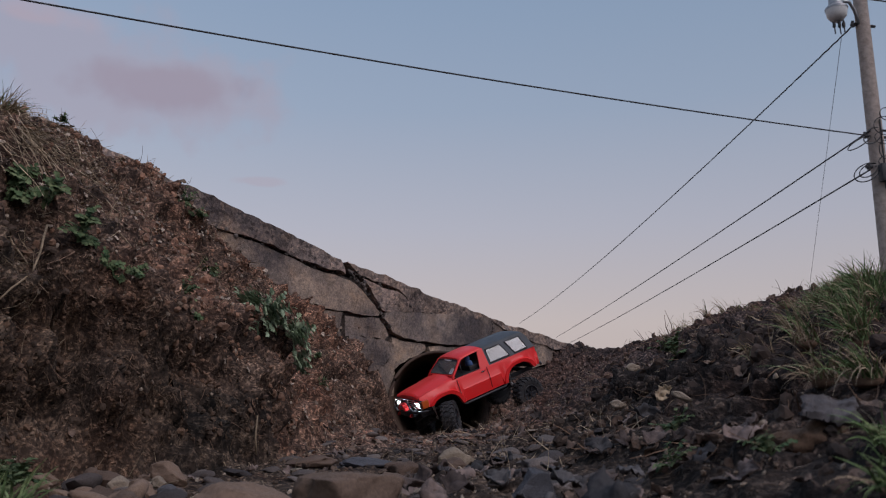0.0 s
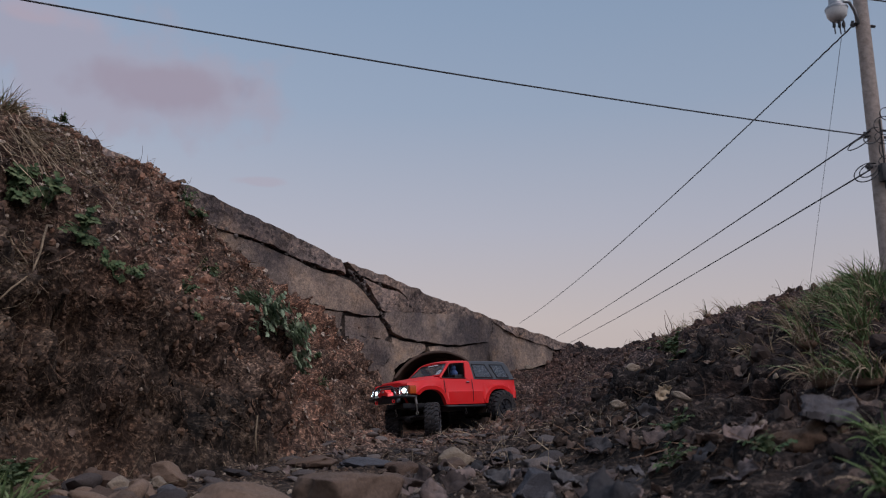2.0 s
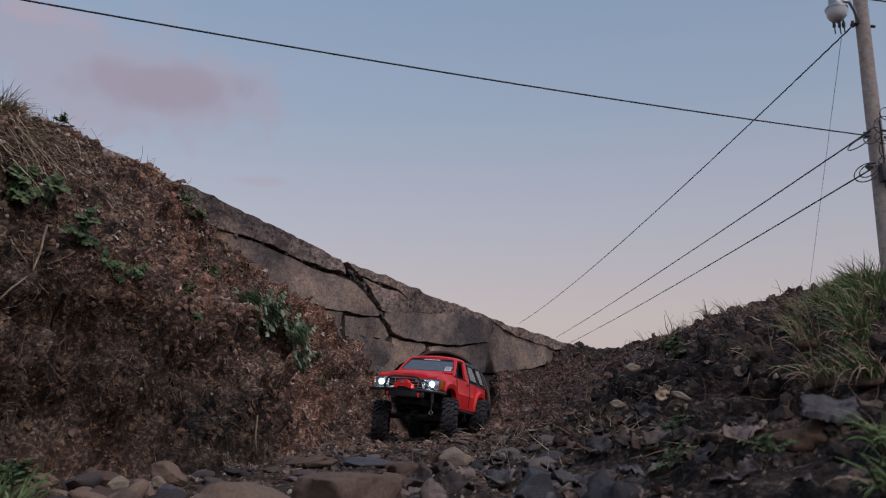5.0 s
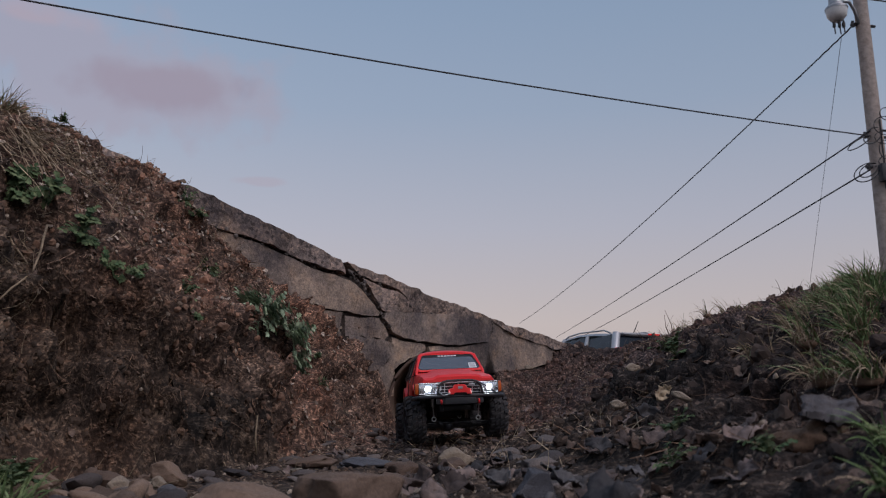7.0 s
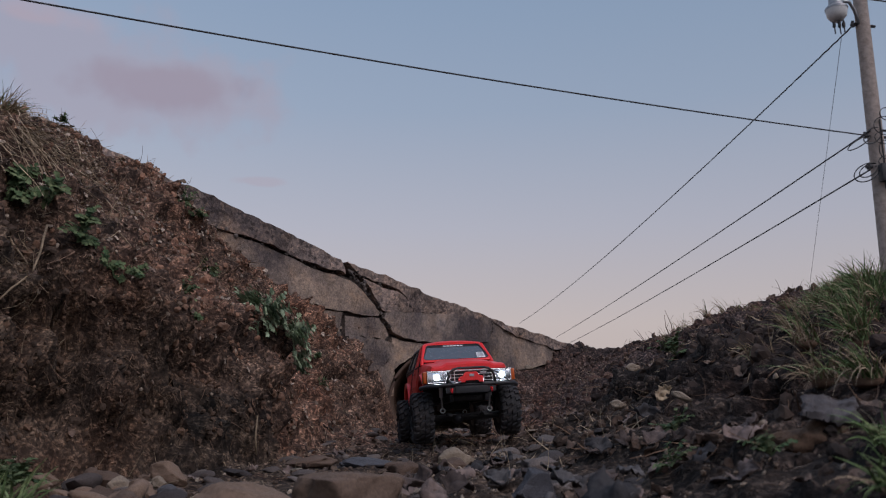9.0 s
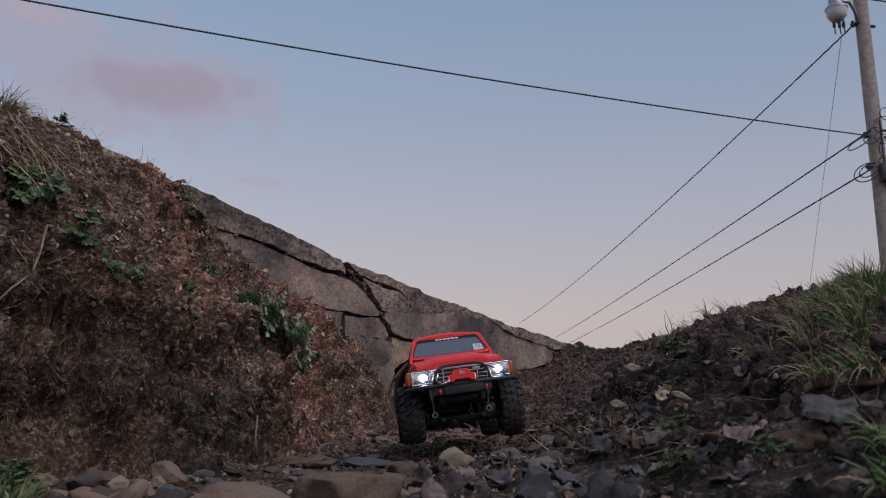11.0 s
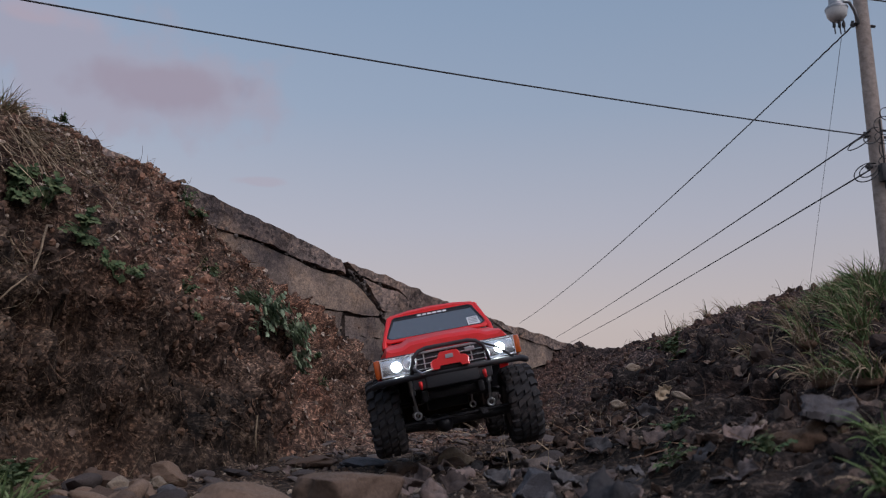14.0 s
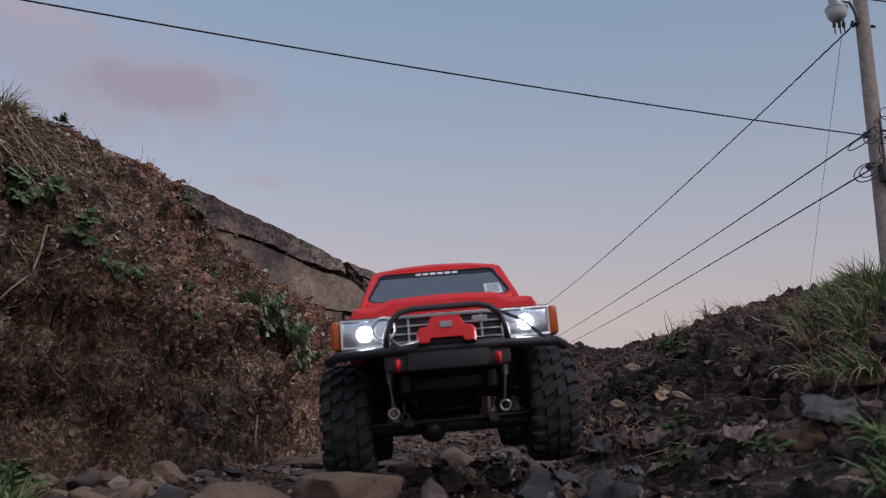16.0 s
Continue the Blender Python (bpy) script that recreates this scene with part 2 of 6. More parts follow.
SILVER = plain("bare_aluminium", (0.62, 0.63, 0.65), 0.3, 1.0)
AMBER = plain("amber_lens", (0.50, 0.095, 0.02), 0.2)
LAMP = glow_material("headlight_led", (0.80, 0.90, 1.0), 110.0)
LENS = plain("headlight_reflector", (0.70, 0.74, 0.80), 0.2, 0.9)
WHITE = plain("white_sticker", (0.72, 0.73, 0.75), 0.5)
GLASS = glass_material("tinted_windscreen", (0.55, 0.6, 0.68), 0.30, 0.05)
PANE = glass_material("canopy_pane", (0.75, 0.78, 0.8), 0.5, 0.12, 1.85)
BLUE = plain("blue_cloth", (0.05, 0.10, 0.24), 0.8)
RUST = stone_material("rusty_corrugated_steel", (0.075, 0.05, 0.04), (0.10, 0.065, 0.05), (0.12, 0.08, 0.06), 20, 0.8)
WOOD = stone_material("weathered_pole_wood", (0.36, 0.31, 0.28), (0.40, 0.345, 0.31), (0.42, 0.36, 0.32), 9, 0.9)
CABLE = plain("black_cable", (0.02, 0.021, 0.025), 0.6)
ASPHALT = stone_material("asphalt", (0.045, 0.045, 0.048), (0.05, 0.05, 0.052), (0.055, 0.055, 0.056), 30, 0.9)
GALV = plain("galvanised_metal", (0.35, 0.36, 0.38), 0.45, 0.7)
MILK = plain("milky_lamp_bowl", (0.62, 0.63, 0.63), 0.35)
CAR_PAINT = paint_material("silver_car_paint", (0.42, 0.44, 0.47), 0.3, amount=0.1, metal=0.35)
CAR_GLASS = glass_material("car_window", (0.35, 0.45, 0.45), 0.6, 0.03, 1.45)
CAR_TINT = plain("dark_car_glass", (0.012, 0.016, 0.024), 0.08)
TAIL = Nodes("red_tail_lamp").set((0.6, 0.02, 0.02), Roughness=0.2, Emission_Color=(1, 0.05, 0.04, 1), Emission_Strength=0.25)

# ---- mesh helpers ----


def part(name, bm, mats, parent=None, label="", smooth=None):
    """Link a bmesh as one mesh object, under a thing or a part when a parent is given."""
    me = bpy.data.meshes.new(name)
    bm.normal_update()
    bm.to_mesh(me)
    bm.free()
    for m in mats if isinstance(mats, (list, tuple)) else [mats]:
        me.materials.append(m)
    if smooth is not None:
        for p in me.polygons:
            p.use_smooth = True
        if smooth < 180:
            me.set_sharp_from_angle(angle=radians(smooth))
    ob = new(name, me)
    if parent:
        ob.parent = parent
    return ob


def box(bm, c, size, bevel=0.0, m=None, mat=0):
    r = bmesh.ops.create_cube(bm, size=1, matrix=(m or Matrix()) @ Matrix.Translation(c) @ Matrix.Diagonal((*size, 1)))
    vs = r["verts"]
    fs = {f for v in vs for f in v.link_faces}
    for f in fs:
        f.material_index = mat
    if bevel:
        es = list({e for v in vs for e in v.link_edges})
        bmesh.ops.bevel(bm, geom=es, offset=bevel, segments=2, profile=0.6, affect="EDGES")


def tube(bm, pts, r, seg=8, caps=True, r_end=None):
    """A round bar along a line of points."""
    pts = [Vector(p) for p in pts]
    rings = []
    for k, p in enumerate(pts):
        d = (pts[min(k + 1, len(pts) - 1)] - pts[max(k - 1, 0)]).normalized()
        ref = Vector((0, 0, 1)) if abs(d.z) < 0.9 else Vector((1, 0, 0))
        a = d.cross(ref).normalized()
        b = d.cross(a)
        rr = r if r_end is None else r + (r_end - r) * k / (len(pts) - 1)
        rings.append([bm.verts.new(p + rr * (math.cos(2 * math.pi * j / seg) * a + math.sin(2 * math.pi * j / seg) * b)) for j in range(seg)])
    for u, v in zip(rings, rings[1:]):
        for j in range(seg):
            bm.faces.new((u[j], u[(j + 1) % seg], v[(j + 1) % seg], v[j]))
    if caps:
        bm.faces.new(rings[0][::-1])
        bm.faces.new(rings[-1])


def ring(bm, c, axis, R, r, seg=20, sub=8):
    """A torus."""
    q = Vector(axis).to_track_quat("Z", "Y").to_matrix()
    vs = [[bm.verts.new(Vector(c) + q @ Vector(((R + r * math.cos(b)) * math.cos(a), (R + r * math.cos(b)) * math.sin(a), r * math.sin(b))))
           for b in (2 * math.pi * j / sub for j in range(sub))] for a in (2 * math.pi * i / seg for i in range(seg))]
    for i in range(seg):
        for j in range(sub):
            bm.faces.new((vs[i][j], vs[(i + 1) % seg][j], vs[(i + 1) % seg][(j + 1) % sub], vs[i][(j + 1) % sub]))


def loft(bm, sections, close=True, pick=None):
    """Join rings of points; pick(i, j) gives the material of a face."""
    vs = [[bm.verts.new(p) for p in s] for s in sections]
    n = len(vs[0])
    for i in range(len(vs) - 1):
        for j in range(n if close else n - 1):
            f = bm.faces.new((vs[i][j], vs[i][(j + 1) % n], vs[i + 1][(j + 1) % n], vs[i + 1][j]))
            if pick:
                f.material_index = pick(i, j)
    return vs


def quad(bm, *pts, mat=0):
    f = bm.faces.new([bm.verts.new(p) for p in pts])
    f.material_index = mat
    return f


def slab(bm, pts, thick):
    """A pane or plate of the given outline, with thickness against its normal."""
    a = [Vector(p) for p in pts]
    n = (a[1] - a[0]).cross(a[2] - a[0]).normalized()
    f = [bm.verts.new(p) for p in a]
    g = [bm.verts.new(p - n * thick) for p in a]
    bm.faces.new(f)
    bm.faces.new(g[::-1])
    for k in range(len(a)):
        j = (k + 1) % len(a)
        bm.faces.new((f[k], g[k], g[j], f[j]))

# ---- the ground: one sheet, a ditch between two banks, out to the horizon ----


def lattice(ix, iy, iz, seed):
    h = (ix * 374761393 + iy * 668265263 + iz * 2147483647 + seed * 1274126177) & 0xFFFFFFFF
    h = ((h ^ (h >> 13)) * 1274126177) & 0xFFFFFFFF
    return ((h ^ (h >> 16)) & 0xFFFF) / 32767.5 - 1.0


def vnoise(x, y, z, seed=0):
    """Smooth value noise in -1 to 1 over arrays."""
    x, y, z = np.broadcast_arrays(x, y, z)
    i, j, k = (np.floor(a).astype(np.int64) for a in (x, y, z))
    u, v, w = x - i, y - j, z - k
    u, v, w = (a * a * (3 - 2 * a) for a in (u, v, w))
    out = 0
    for a in (0, 1):
        for b in (0, 1):
            for c in (0, 1):
                out = out + lattice(i + a, j + b, k + c, seed) * (u if a else 1 - u) * (v if b else 1 - v) * (w if c else 1 - w)
    return out


def fbm(x, y, z, octaves, seed=0):
    s, a = 0, 1.0
    for o in range(octaves):
        s = s + a * vnoise(x * 2 ** o, y * 2 ** o, z * 2 ** o, seed + o)
        a *= 0.5
    return s


def sstep(a, b, x):
    t = np.clip((x - a) / (b - a), 0, 1)
    return t * t * (3 - 2 * t)


def softmin(a, b, k):
    h = np.clip(0.5 + 0.5 * (b - a) / k, 0, 1)
    return b + (a - b) * h - k * h * (1 - h)


WALL_A = Vector((-0.87, 2.25))
WALL_D = Vector((0.732, 0.681))
PIPE_X, PIPE_Z, PIPE_R = -0.015, 0.105, 0.178


def wall_top(s):
    return np.interp(s, (-0.6, -0.2, 0.0, 0.72, 1.24, 2.0, 3.5), (0.82, 0.775, 0.745, 0.55, 0.45, 0.345, 0.33))


def ground_height(x, y):
    """The ground without its clods: ditch floor, cut bank, right-hand bank, fill behind the slabs."""
    x, y = np.asarray(x, float), np.asarray(y, float)
    floor = -0.012 + 0.010 * sstep(1.6, 2.0, y) * sstep(2.84, 2.62, y) + 0.11 * np.clip(x + 0.02, -0.1, 0.12) + 0.006 * sstep(2.6, 1.2, y)
    xf = np.interp(y, (0.0, 0.7, 1.0, 1.18, 1.32, 1.55, 2.2, 2.6, 2.8, 4.0), (-0.50, -0.52, -0.57, -0.52, -0.38, -0.33, -0.275, -0.235, -0.165, -0.15))
    s = np.interp(y, (0.8, 1.9, 2.2, 2.5, 2.7, 3.0), (1.35, 1.40, 1.55, 1.9, 2.7, 3.0))
    zc = np.interp(y, (0.5, 1.2, 1.55, 1.9, 2.05, 2.2, 2.5, 2.7, 2.95, 3.2), (0.5, 0.615, 0.700, 0.694, 0.670, 0.620, 0.465, 0.33, 0.24, 0.2))
    u = xf - x
    raw = s * u
    cut = np.where(u < 0.085, 3.3 * u, 0.28 + (u - 0.085) * 0.98)
    face = raw + (cut - raw) * sstep(1.95, 1.55, y)
    left = softmin(face, zc + 0.10 * (u - zc / s), 0.05)
    ur = x - (np.interp(y, (0.0, 0.7, 1.2, 2.0, 2.6, 3.0), (0.24, 0.20, 0.135, 0.105, 0.130, 0.115)) + 0.015 * np.sin(5 * y))
    right = softmin(0.47 * ur, 0.338 + 0.04 * sstep(1.75, 2.3, y) + 0.03 * (ur - 0.6), 0.08)
    right = right + 0.032 * (sstep(0.32, 0.37, x) - sstep(0.40, 0.62, x)) * sstep(0.75, 0.95, y) * sstep(1.75, 1.35, y)
    z = floor + np.maximum(np.maximum(left, right), 0)
    # soil heaped against the wall beside the pipe
    ws = (x - WALL_A.x) * WALL_D.x + (y - WALL_A.y) * WALL_D.y
    w = -(x - WALL_A.x) * WALL_D.y + (y - WALL_A.y) * WALL_D.x
    heap = (0.235 + 0.12 * sstep(1.72, 2.02, ws)) * sstep(-0.40, -0.02, w) * sstep(0.12, 0.24, x) * sstep(3.4, 2.4, ws)
    z = np.where(w < 0.3, np.maximum(z, floor + heap), z)
    # a spill of soil beside the pipe's mouth
    z = z + 0.075 * np.exp(-((x + 0.20) ** 2 + (y - 2.79) ** 2) / 0.0032)
    # loose soil lying along the toe of the cut bank
    z = z + 0.034 * np.exp(-((x + 0.205) / 0.065) ** 2 - ((y - 2.16) / 0.22) ** 2)
    # fill behind the slabs, with the pipe's way left free
    top = np.maximum(wall_top(ws) - 0.03, 0)
    z = z + (np.maximum(top, z * (ws < 0.2)) - z) * sstep(0.07, 0.11, w)
    free = (np.abs(x - PIPE_X) < PIPE_R - 0.012) & (y > 2.84) & (y < 4.0)
    z = np.where(free, -0.004, z)
    # open country beyond
    r = np.hypot(x, y - 1.5)
    return z + (0.02 - z) * sstep(3.4, 11.0, r)


def spread(dense_a, dense_b, step, far):
    mid = np.arange(dense_a, dense_b + step / 2, step)
    k = np.arange(1, 34)
    grow = step * np.cumsum(1.42 ** k)
    grow = grow[grow < far]
    return np.concatenate([dense_a - grow[::-1], mid, dense_b + grow])


def build_ground():
    xs, ys = spread(-1.2, 1.1, 0.006, 3000), spread(0.4, 3.6, 0.006, 3000)
    X, Y = np.meshgrid(xs, ys)
    Z = ground_height(X, Y)
    near = sstep(3.0, 2.0, np.hypot(X, Y - 1.8))
    gx, gy = np.gradient(Z, xs, axis=1), np.gradient(Z, ys, axis=0)
    n = np.stack([-gx, -gy, np.ones_like(Z)], -1)
    n /= np.linalg.norm(n, axis=-1, keepdims=True)
    steep = np.clip(1.2 * (1 - n[..., 2]) + 0.25, 0.18, 1.0)
    free = (np.abs(X - PIPE_X) < PIPE_R + 0.04) & (Y > 2.78) & (Y < 4.05)
    amp = near * np.where(free, 0, 1)
    floor_zone = sstep(0.09, 0.02, Z) 
    amp = amp * (1 - 0.45 * floor_zone)
    a = fbm(X * 7, Y * 7, Z * 5, 2, 3) * 0.050 * steep
    b = fbm(X * 26, Y * 26, Z * 20, 2, 9)
    ridged = (np.abs(b) - 0.35) * 0.050 * steep + (np.abs(fbm(X * 48, Y * 48, Z * 40, 2, 31)) - 0.35) * 0.016 * steep
    c = fbm(X * 85, Y * 85, Z * 60, 2, 17) * 0.006 * np.clip(steep * 1.6, 0.4, 1.2)
    # a crumbling rim with a scraped, hollowed face below it on the near part of the cut
    rim = Z + 0.03 * fbm(X * 5, Y * 5, 0.0, 2, 41) - np.interp(Y, (0.9, 1.25, 1.6), (0.30, 0.275, 0.22))
    cutzone = sstep(1.58, 1.32, Y) * sstep(-0.28, -0.42, X) * np.clip(1.4 * (1 - n[..., 2]), 0, 1)
    lumps = 0.6 + 0.7 * fbm(X * 18, Y * 18, Z * 18, 2, 51)
    ledge = (0.030 * np.exp(-(rim / 0.030) ** 2) * lumps - 0.040 * np.exp(-((rim + 0.085) / 0.045) ** 2)) * cutzone
    holes = -0.034 * sstep(0.52, 0.85, fbm(X * 11, Y * 11, Z * 11, 2, 61)) * cutzone
    scrape = 0.007 * fbm(X * 46, Y * 46, Z * 9, 2, 71) * cutzone
    d = (a + ridged * 1.25 + c + ledge + holes + scrape) * amp
    P = np.stack([X, Y, Z], -1) + n * d[..., None]
    rows, cols = Z.shape
    idx = np.arange(rows * cols).reshape(rows, cols)
    quads = np.stack([idx[:-1, :-1], idx[:-1, 1:], idx[1:, 1:], idx[1:, :-1]], -1).reshape(-1, 4)
    me = bpy.data.meshes.new("ground")
    me.from_pydata(P.reshape(-1, 3).tolist(), [], quads.tolist())
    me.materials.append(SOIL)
    me.polygons.foreach_set("use_smooth", np.ones(len(me.polygons), bool))
    ob = tagged(new("ground", me), "reddish brown clay ditch with crumbling cut banks", "ground", kind="structure")
    return ob, xs, ys, P, n


GROUND, GX, GY, GP, GN = build_ground()


def on_ground(x, y):
    """The nearest point of the sheet to a plan position, and its slope."""
    j, i = int(np.abs(GX - x).argmin()), int(np.abs(GY - y).argmin())
    return Vector(GP[i, j]), Vector(GN[i, j])


RNG = random.Random(11)


def pick_ground(test, count, x0=-1.2, x1=1.1, y0=0.3, y1=3.6):
    """Random points of the sheet that pass a test."""
    out = []
    for _ in range(count * 40):
        x, y = RNG.uniform(x0, x1), RNG.uniform(y0, y1)
        p, n = on_ground(x, y)
        if test(p, n):
            out.append((p, n))
            if len(out) >= count:
                break
    return out


# ---- the broken concrete edge over the culvert ----


def wall_point(s, z, out=0.0):
    p = WALL_A + WALL_D * s + Vector((WALL_D.y, -WALL_D.x)) * out
    return Vector((p.x, p.y, z))


def concrete_piece(parent, outline, out=0.0, thick=0.14, tilt=0.0, rough=0.006, seed=0, mat=None):
    """One broken piece: a worn, bevelled block with an uneven face."""
    bm = bmesh.new()
    mid = sum(z for _, z in outline) / len(outline)
    cs = sum(q for q, _ in outline) / len(outline)
    outline = [(q + 0.003 * (1 if q > cs else -1), z + 0.003 * (1 if z > mid else -1)) for q, z in outline]
    fine = []
    for k, (s, z) in enumerate(outline):
        s2, z2 = outline[(k + 1) % len(outline)]
        steps = max(1, int(math.hypot(s2 - s, z2 - z) / 0.018))
        for j in range(steps):
            t = j / steps
            q = Vector((s + (s2 - s) * t, z + (z2 - z) * t, seed * 3.1))
            w = noise.noise(q * 22) * 0.007 + noise.noise(q * 70) * 0.004
            fine.append((q.x + w, q.y + noise.noise(q * 25 + Vector((5, 5, 5))) * 0.007 + noise.noise(q * 75 + Vector((9, 2, 5))) * 0.003))
    front = [bm.verts.new(wall_point(s, z, out + tilt * (z - mid))) for s, z in fine]
    f = bm.faces.new(front)
    if f.normal.dot(Vector((WALL_D.y, -WALL_D.x, 0))) < 0:
        f.normal_flip()
    bm.normal_update()
    nrm = Vector((WALL_D.y, -WALL_D.x, 0))
    if f.normal.dot(nrm) < 0:
        f.normal_flip()
    bmesh.ops.inset_region(bm, faces=[f], thickness=0.005, depth=0.004)
    bmesh.ops.triangulate(bm, faces=[f])
    for _ in range(4):
        es = [e for e in bm.edges if e.calc_length() > 0.02 and all(len(v.link_faces) == len(v.link_edges) for v in e.verts)]
        if es:
            bmesh.ops.subdivide_edges(bm, edges=es, cuts=1)
            bmesh.ops.triangulate(bm, faces=[x for x in bm.faces if len(x.verts) > 4])
    rim = [e for e in bm.edges if e.is_boundary]
    ext = bmesh.ops.extrude_edge_only(bm, edges=rim)
    back = [g for g in ext["geom"] if isinstance(g, bmesh.types.BMVert)]
    for v in back:
        v.co -= nrm * thick
    ring_a = np.array(fine)
    ring_d = np.roll(ring_a, -1, axis=0) - ring_a
    ring_l = np.maximum((ring_d ** 2).sum(1), 1e-12)
    gone = set(back)
    for v in bm.verts:
        if v not in gone:
            q = v.co
            here = np.array(((q.x - WALL_A.x) * WALL_D.x + (q.y - WALL_A.y) * WALL_D.y, q.z))
            k = np.clip(((here - ring_a) * ring_d).sum(1) / ring_l, 0, 1)
            away_edge = float(np.sqrt((((ring_a + ring_d * k[:, None]) - here) ** 2).sum(1)).min())
            worn = max(0.0, 1 - away_edge / 0.026)
            chip = 0.5 + 0.5 * noise.noise(q * 26 + Vector((seed, 0, 0)))
            v.co += nrm * (noise.noise(q * 6) * rough * 1.5 + noise.noise(q * 15) * rough + noise.noise(q * 40) * rough * 0.7 - worn * worn * (0.005 + 0.012 * chip))
    bmesh.ops.recalc_face_normals(bm, faces=bm.faces[:])
    return part("concrete_piece", bm, mat or CONCRETE, parent, smooth=50)


def headwall():
    w = tagged(new("headwall"), "cracked weathered concrete slabs over the culvert mouth", "headwall", kind="structure")
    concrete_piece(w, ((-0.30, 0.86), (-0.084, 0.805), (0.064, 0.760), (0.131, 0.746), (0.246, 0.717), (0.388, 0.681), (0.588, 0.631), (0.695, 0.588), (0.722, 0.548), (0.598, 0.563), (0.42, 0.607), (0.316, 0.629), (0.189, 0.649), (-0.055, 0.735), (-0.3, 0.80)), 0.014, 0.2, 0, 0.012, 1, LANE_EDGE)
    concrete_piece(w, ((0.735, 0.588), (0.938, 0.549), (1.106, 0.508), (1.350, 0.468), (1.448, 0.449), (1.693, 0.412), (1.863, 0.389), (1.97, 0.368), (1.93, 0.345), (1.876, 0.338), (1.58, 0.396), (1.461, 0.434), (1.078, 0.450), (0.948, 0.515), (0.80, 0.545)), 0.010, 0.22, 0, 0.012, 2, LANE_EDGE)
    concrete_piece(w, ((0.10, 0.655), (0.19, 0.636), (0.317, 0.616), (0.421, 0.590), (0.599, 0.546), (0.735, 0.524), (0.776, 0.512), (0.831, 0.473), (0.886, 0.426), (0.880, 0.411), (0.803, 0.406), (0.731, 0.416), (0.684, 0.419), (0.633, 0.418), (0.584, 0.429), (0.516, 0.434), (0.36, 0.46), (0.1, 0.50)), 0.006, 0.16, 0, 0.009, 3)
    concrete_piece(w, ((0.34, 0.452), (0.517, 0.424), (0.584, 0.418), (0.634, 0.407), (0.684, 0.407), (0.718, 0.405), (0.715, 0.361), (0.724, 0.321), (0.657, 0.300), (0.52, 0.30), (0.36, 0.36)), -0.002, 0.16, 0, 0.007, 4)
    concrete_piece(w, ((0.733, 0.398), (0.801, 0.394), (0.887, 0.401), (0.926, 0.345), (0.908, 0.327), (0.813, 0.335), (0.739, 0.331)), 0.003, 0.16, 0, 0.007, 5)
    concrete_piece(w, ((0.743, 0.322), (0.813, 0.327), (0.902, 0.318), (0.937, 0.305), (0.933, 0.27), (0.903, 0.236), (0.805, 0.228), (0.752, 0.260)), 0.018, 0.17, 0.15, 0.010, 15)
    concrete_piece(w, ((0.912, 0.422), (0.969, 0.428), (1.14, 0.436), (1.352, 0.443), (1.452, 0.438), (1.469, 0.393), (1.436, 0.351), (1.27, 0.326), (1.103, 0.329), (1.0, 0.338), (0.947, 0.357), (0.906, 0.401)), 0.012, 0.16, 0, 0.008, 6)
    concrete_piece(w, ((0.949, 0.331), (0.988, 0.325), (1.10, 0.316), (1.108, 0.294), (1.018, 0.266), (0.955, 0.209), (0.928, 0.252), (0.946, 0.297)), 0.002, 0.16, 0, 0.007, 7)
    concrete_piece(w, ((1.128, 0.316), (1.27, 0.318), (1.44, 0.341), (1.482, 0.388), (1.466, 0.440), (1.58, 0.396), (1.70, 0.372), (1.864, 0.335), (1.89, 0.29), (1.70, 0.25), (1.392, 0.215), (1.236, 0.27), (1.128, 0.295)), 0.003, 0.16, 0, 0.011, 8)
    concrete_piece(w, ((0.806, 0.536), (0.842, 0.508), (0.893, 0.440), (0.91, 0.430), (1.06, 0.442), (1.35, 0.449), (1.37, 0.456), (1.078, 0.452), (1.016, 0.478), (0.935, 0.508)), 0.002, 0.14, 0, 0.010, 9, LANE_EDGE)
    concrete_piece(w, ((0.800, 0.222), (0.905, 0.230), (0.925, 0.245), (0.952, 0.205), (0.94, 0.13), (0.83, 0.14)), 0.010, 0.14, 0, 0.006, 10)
    # earth packed behind the joints
    bm = bmesh.new()
    secs = []
    for s in np.linspace(-0.35, 2.05, 50):
        zt, zb = float(wall_top(s)) - 0.005, (0.29 if 0.85 < s < 1.45 else 0.10)
        secs.append([wall_point(s, zb, -0.036), wall_point(s, zt, -0.036), wall_point(s, zt, -0.10), wall_point(s, zb, -0.10)])
    loft(bm, secs)
    bmesh.ops.recalc_face_normals(bm, faces=bm.faces[:])
    part("packed_earth", bm, RUBBLE, w)
    # worn shoulder of the lane behind the edge
    bm = bmesh.new()
    secs = []
    for s in np.linspace(-0.5, 2.3, 40):
        zt = float(wall_top(s)) + 0.012
        secs.append([wall_point(s, zt - 0.10, -0.12), wall_point(s, zt, -0.12), wall_point(s, zt, -0.9), wall_point(s, zt - 0.10, -0.9)])
    loft(bm, secs)
    bmesh.ops.recalc_face_normals(bm, faces=bm.faces[:])
    part("lane_slab", bm, LANE_EDGE, w)
    return w


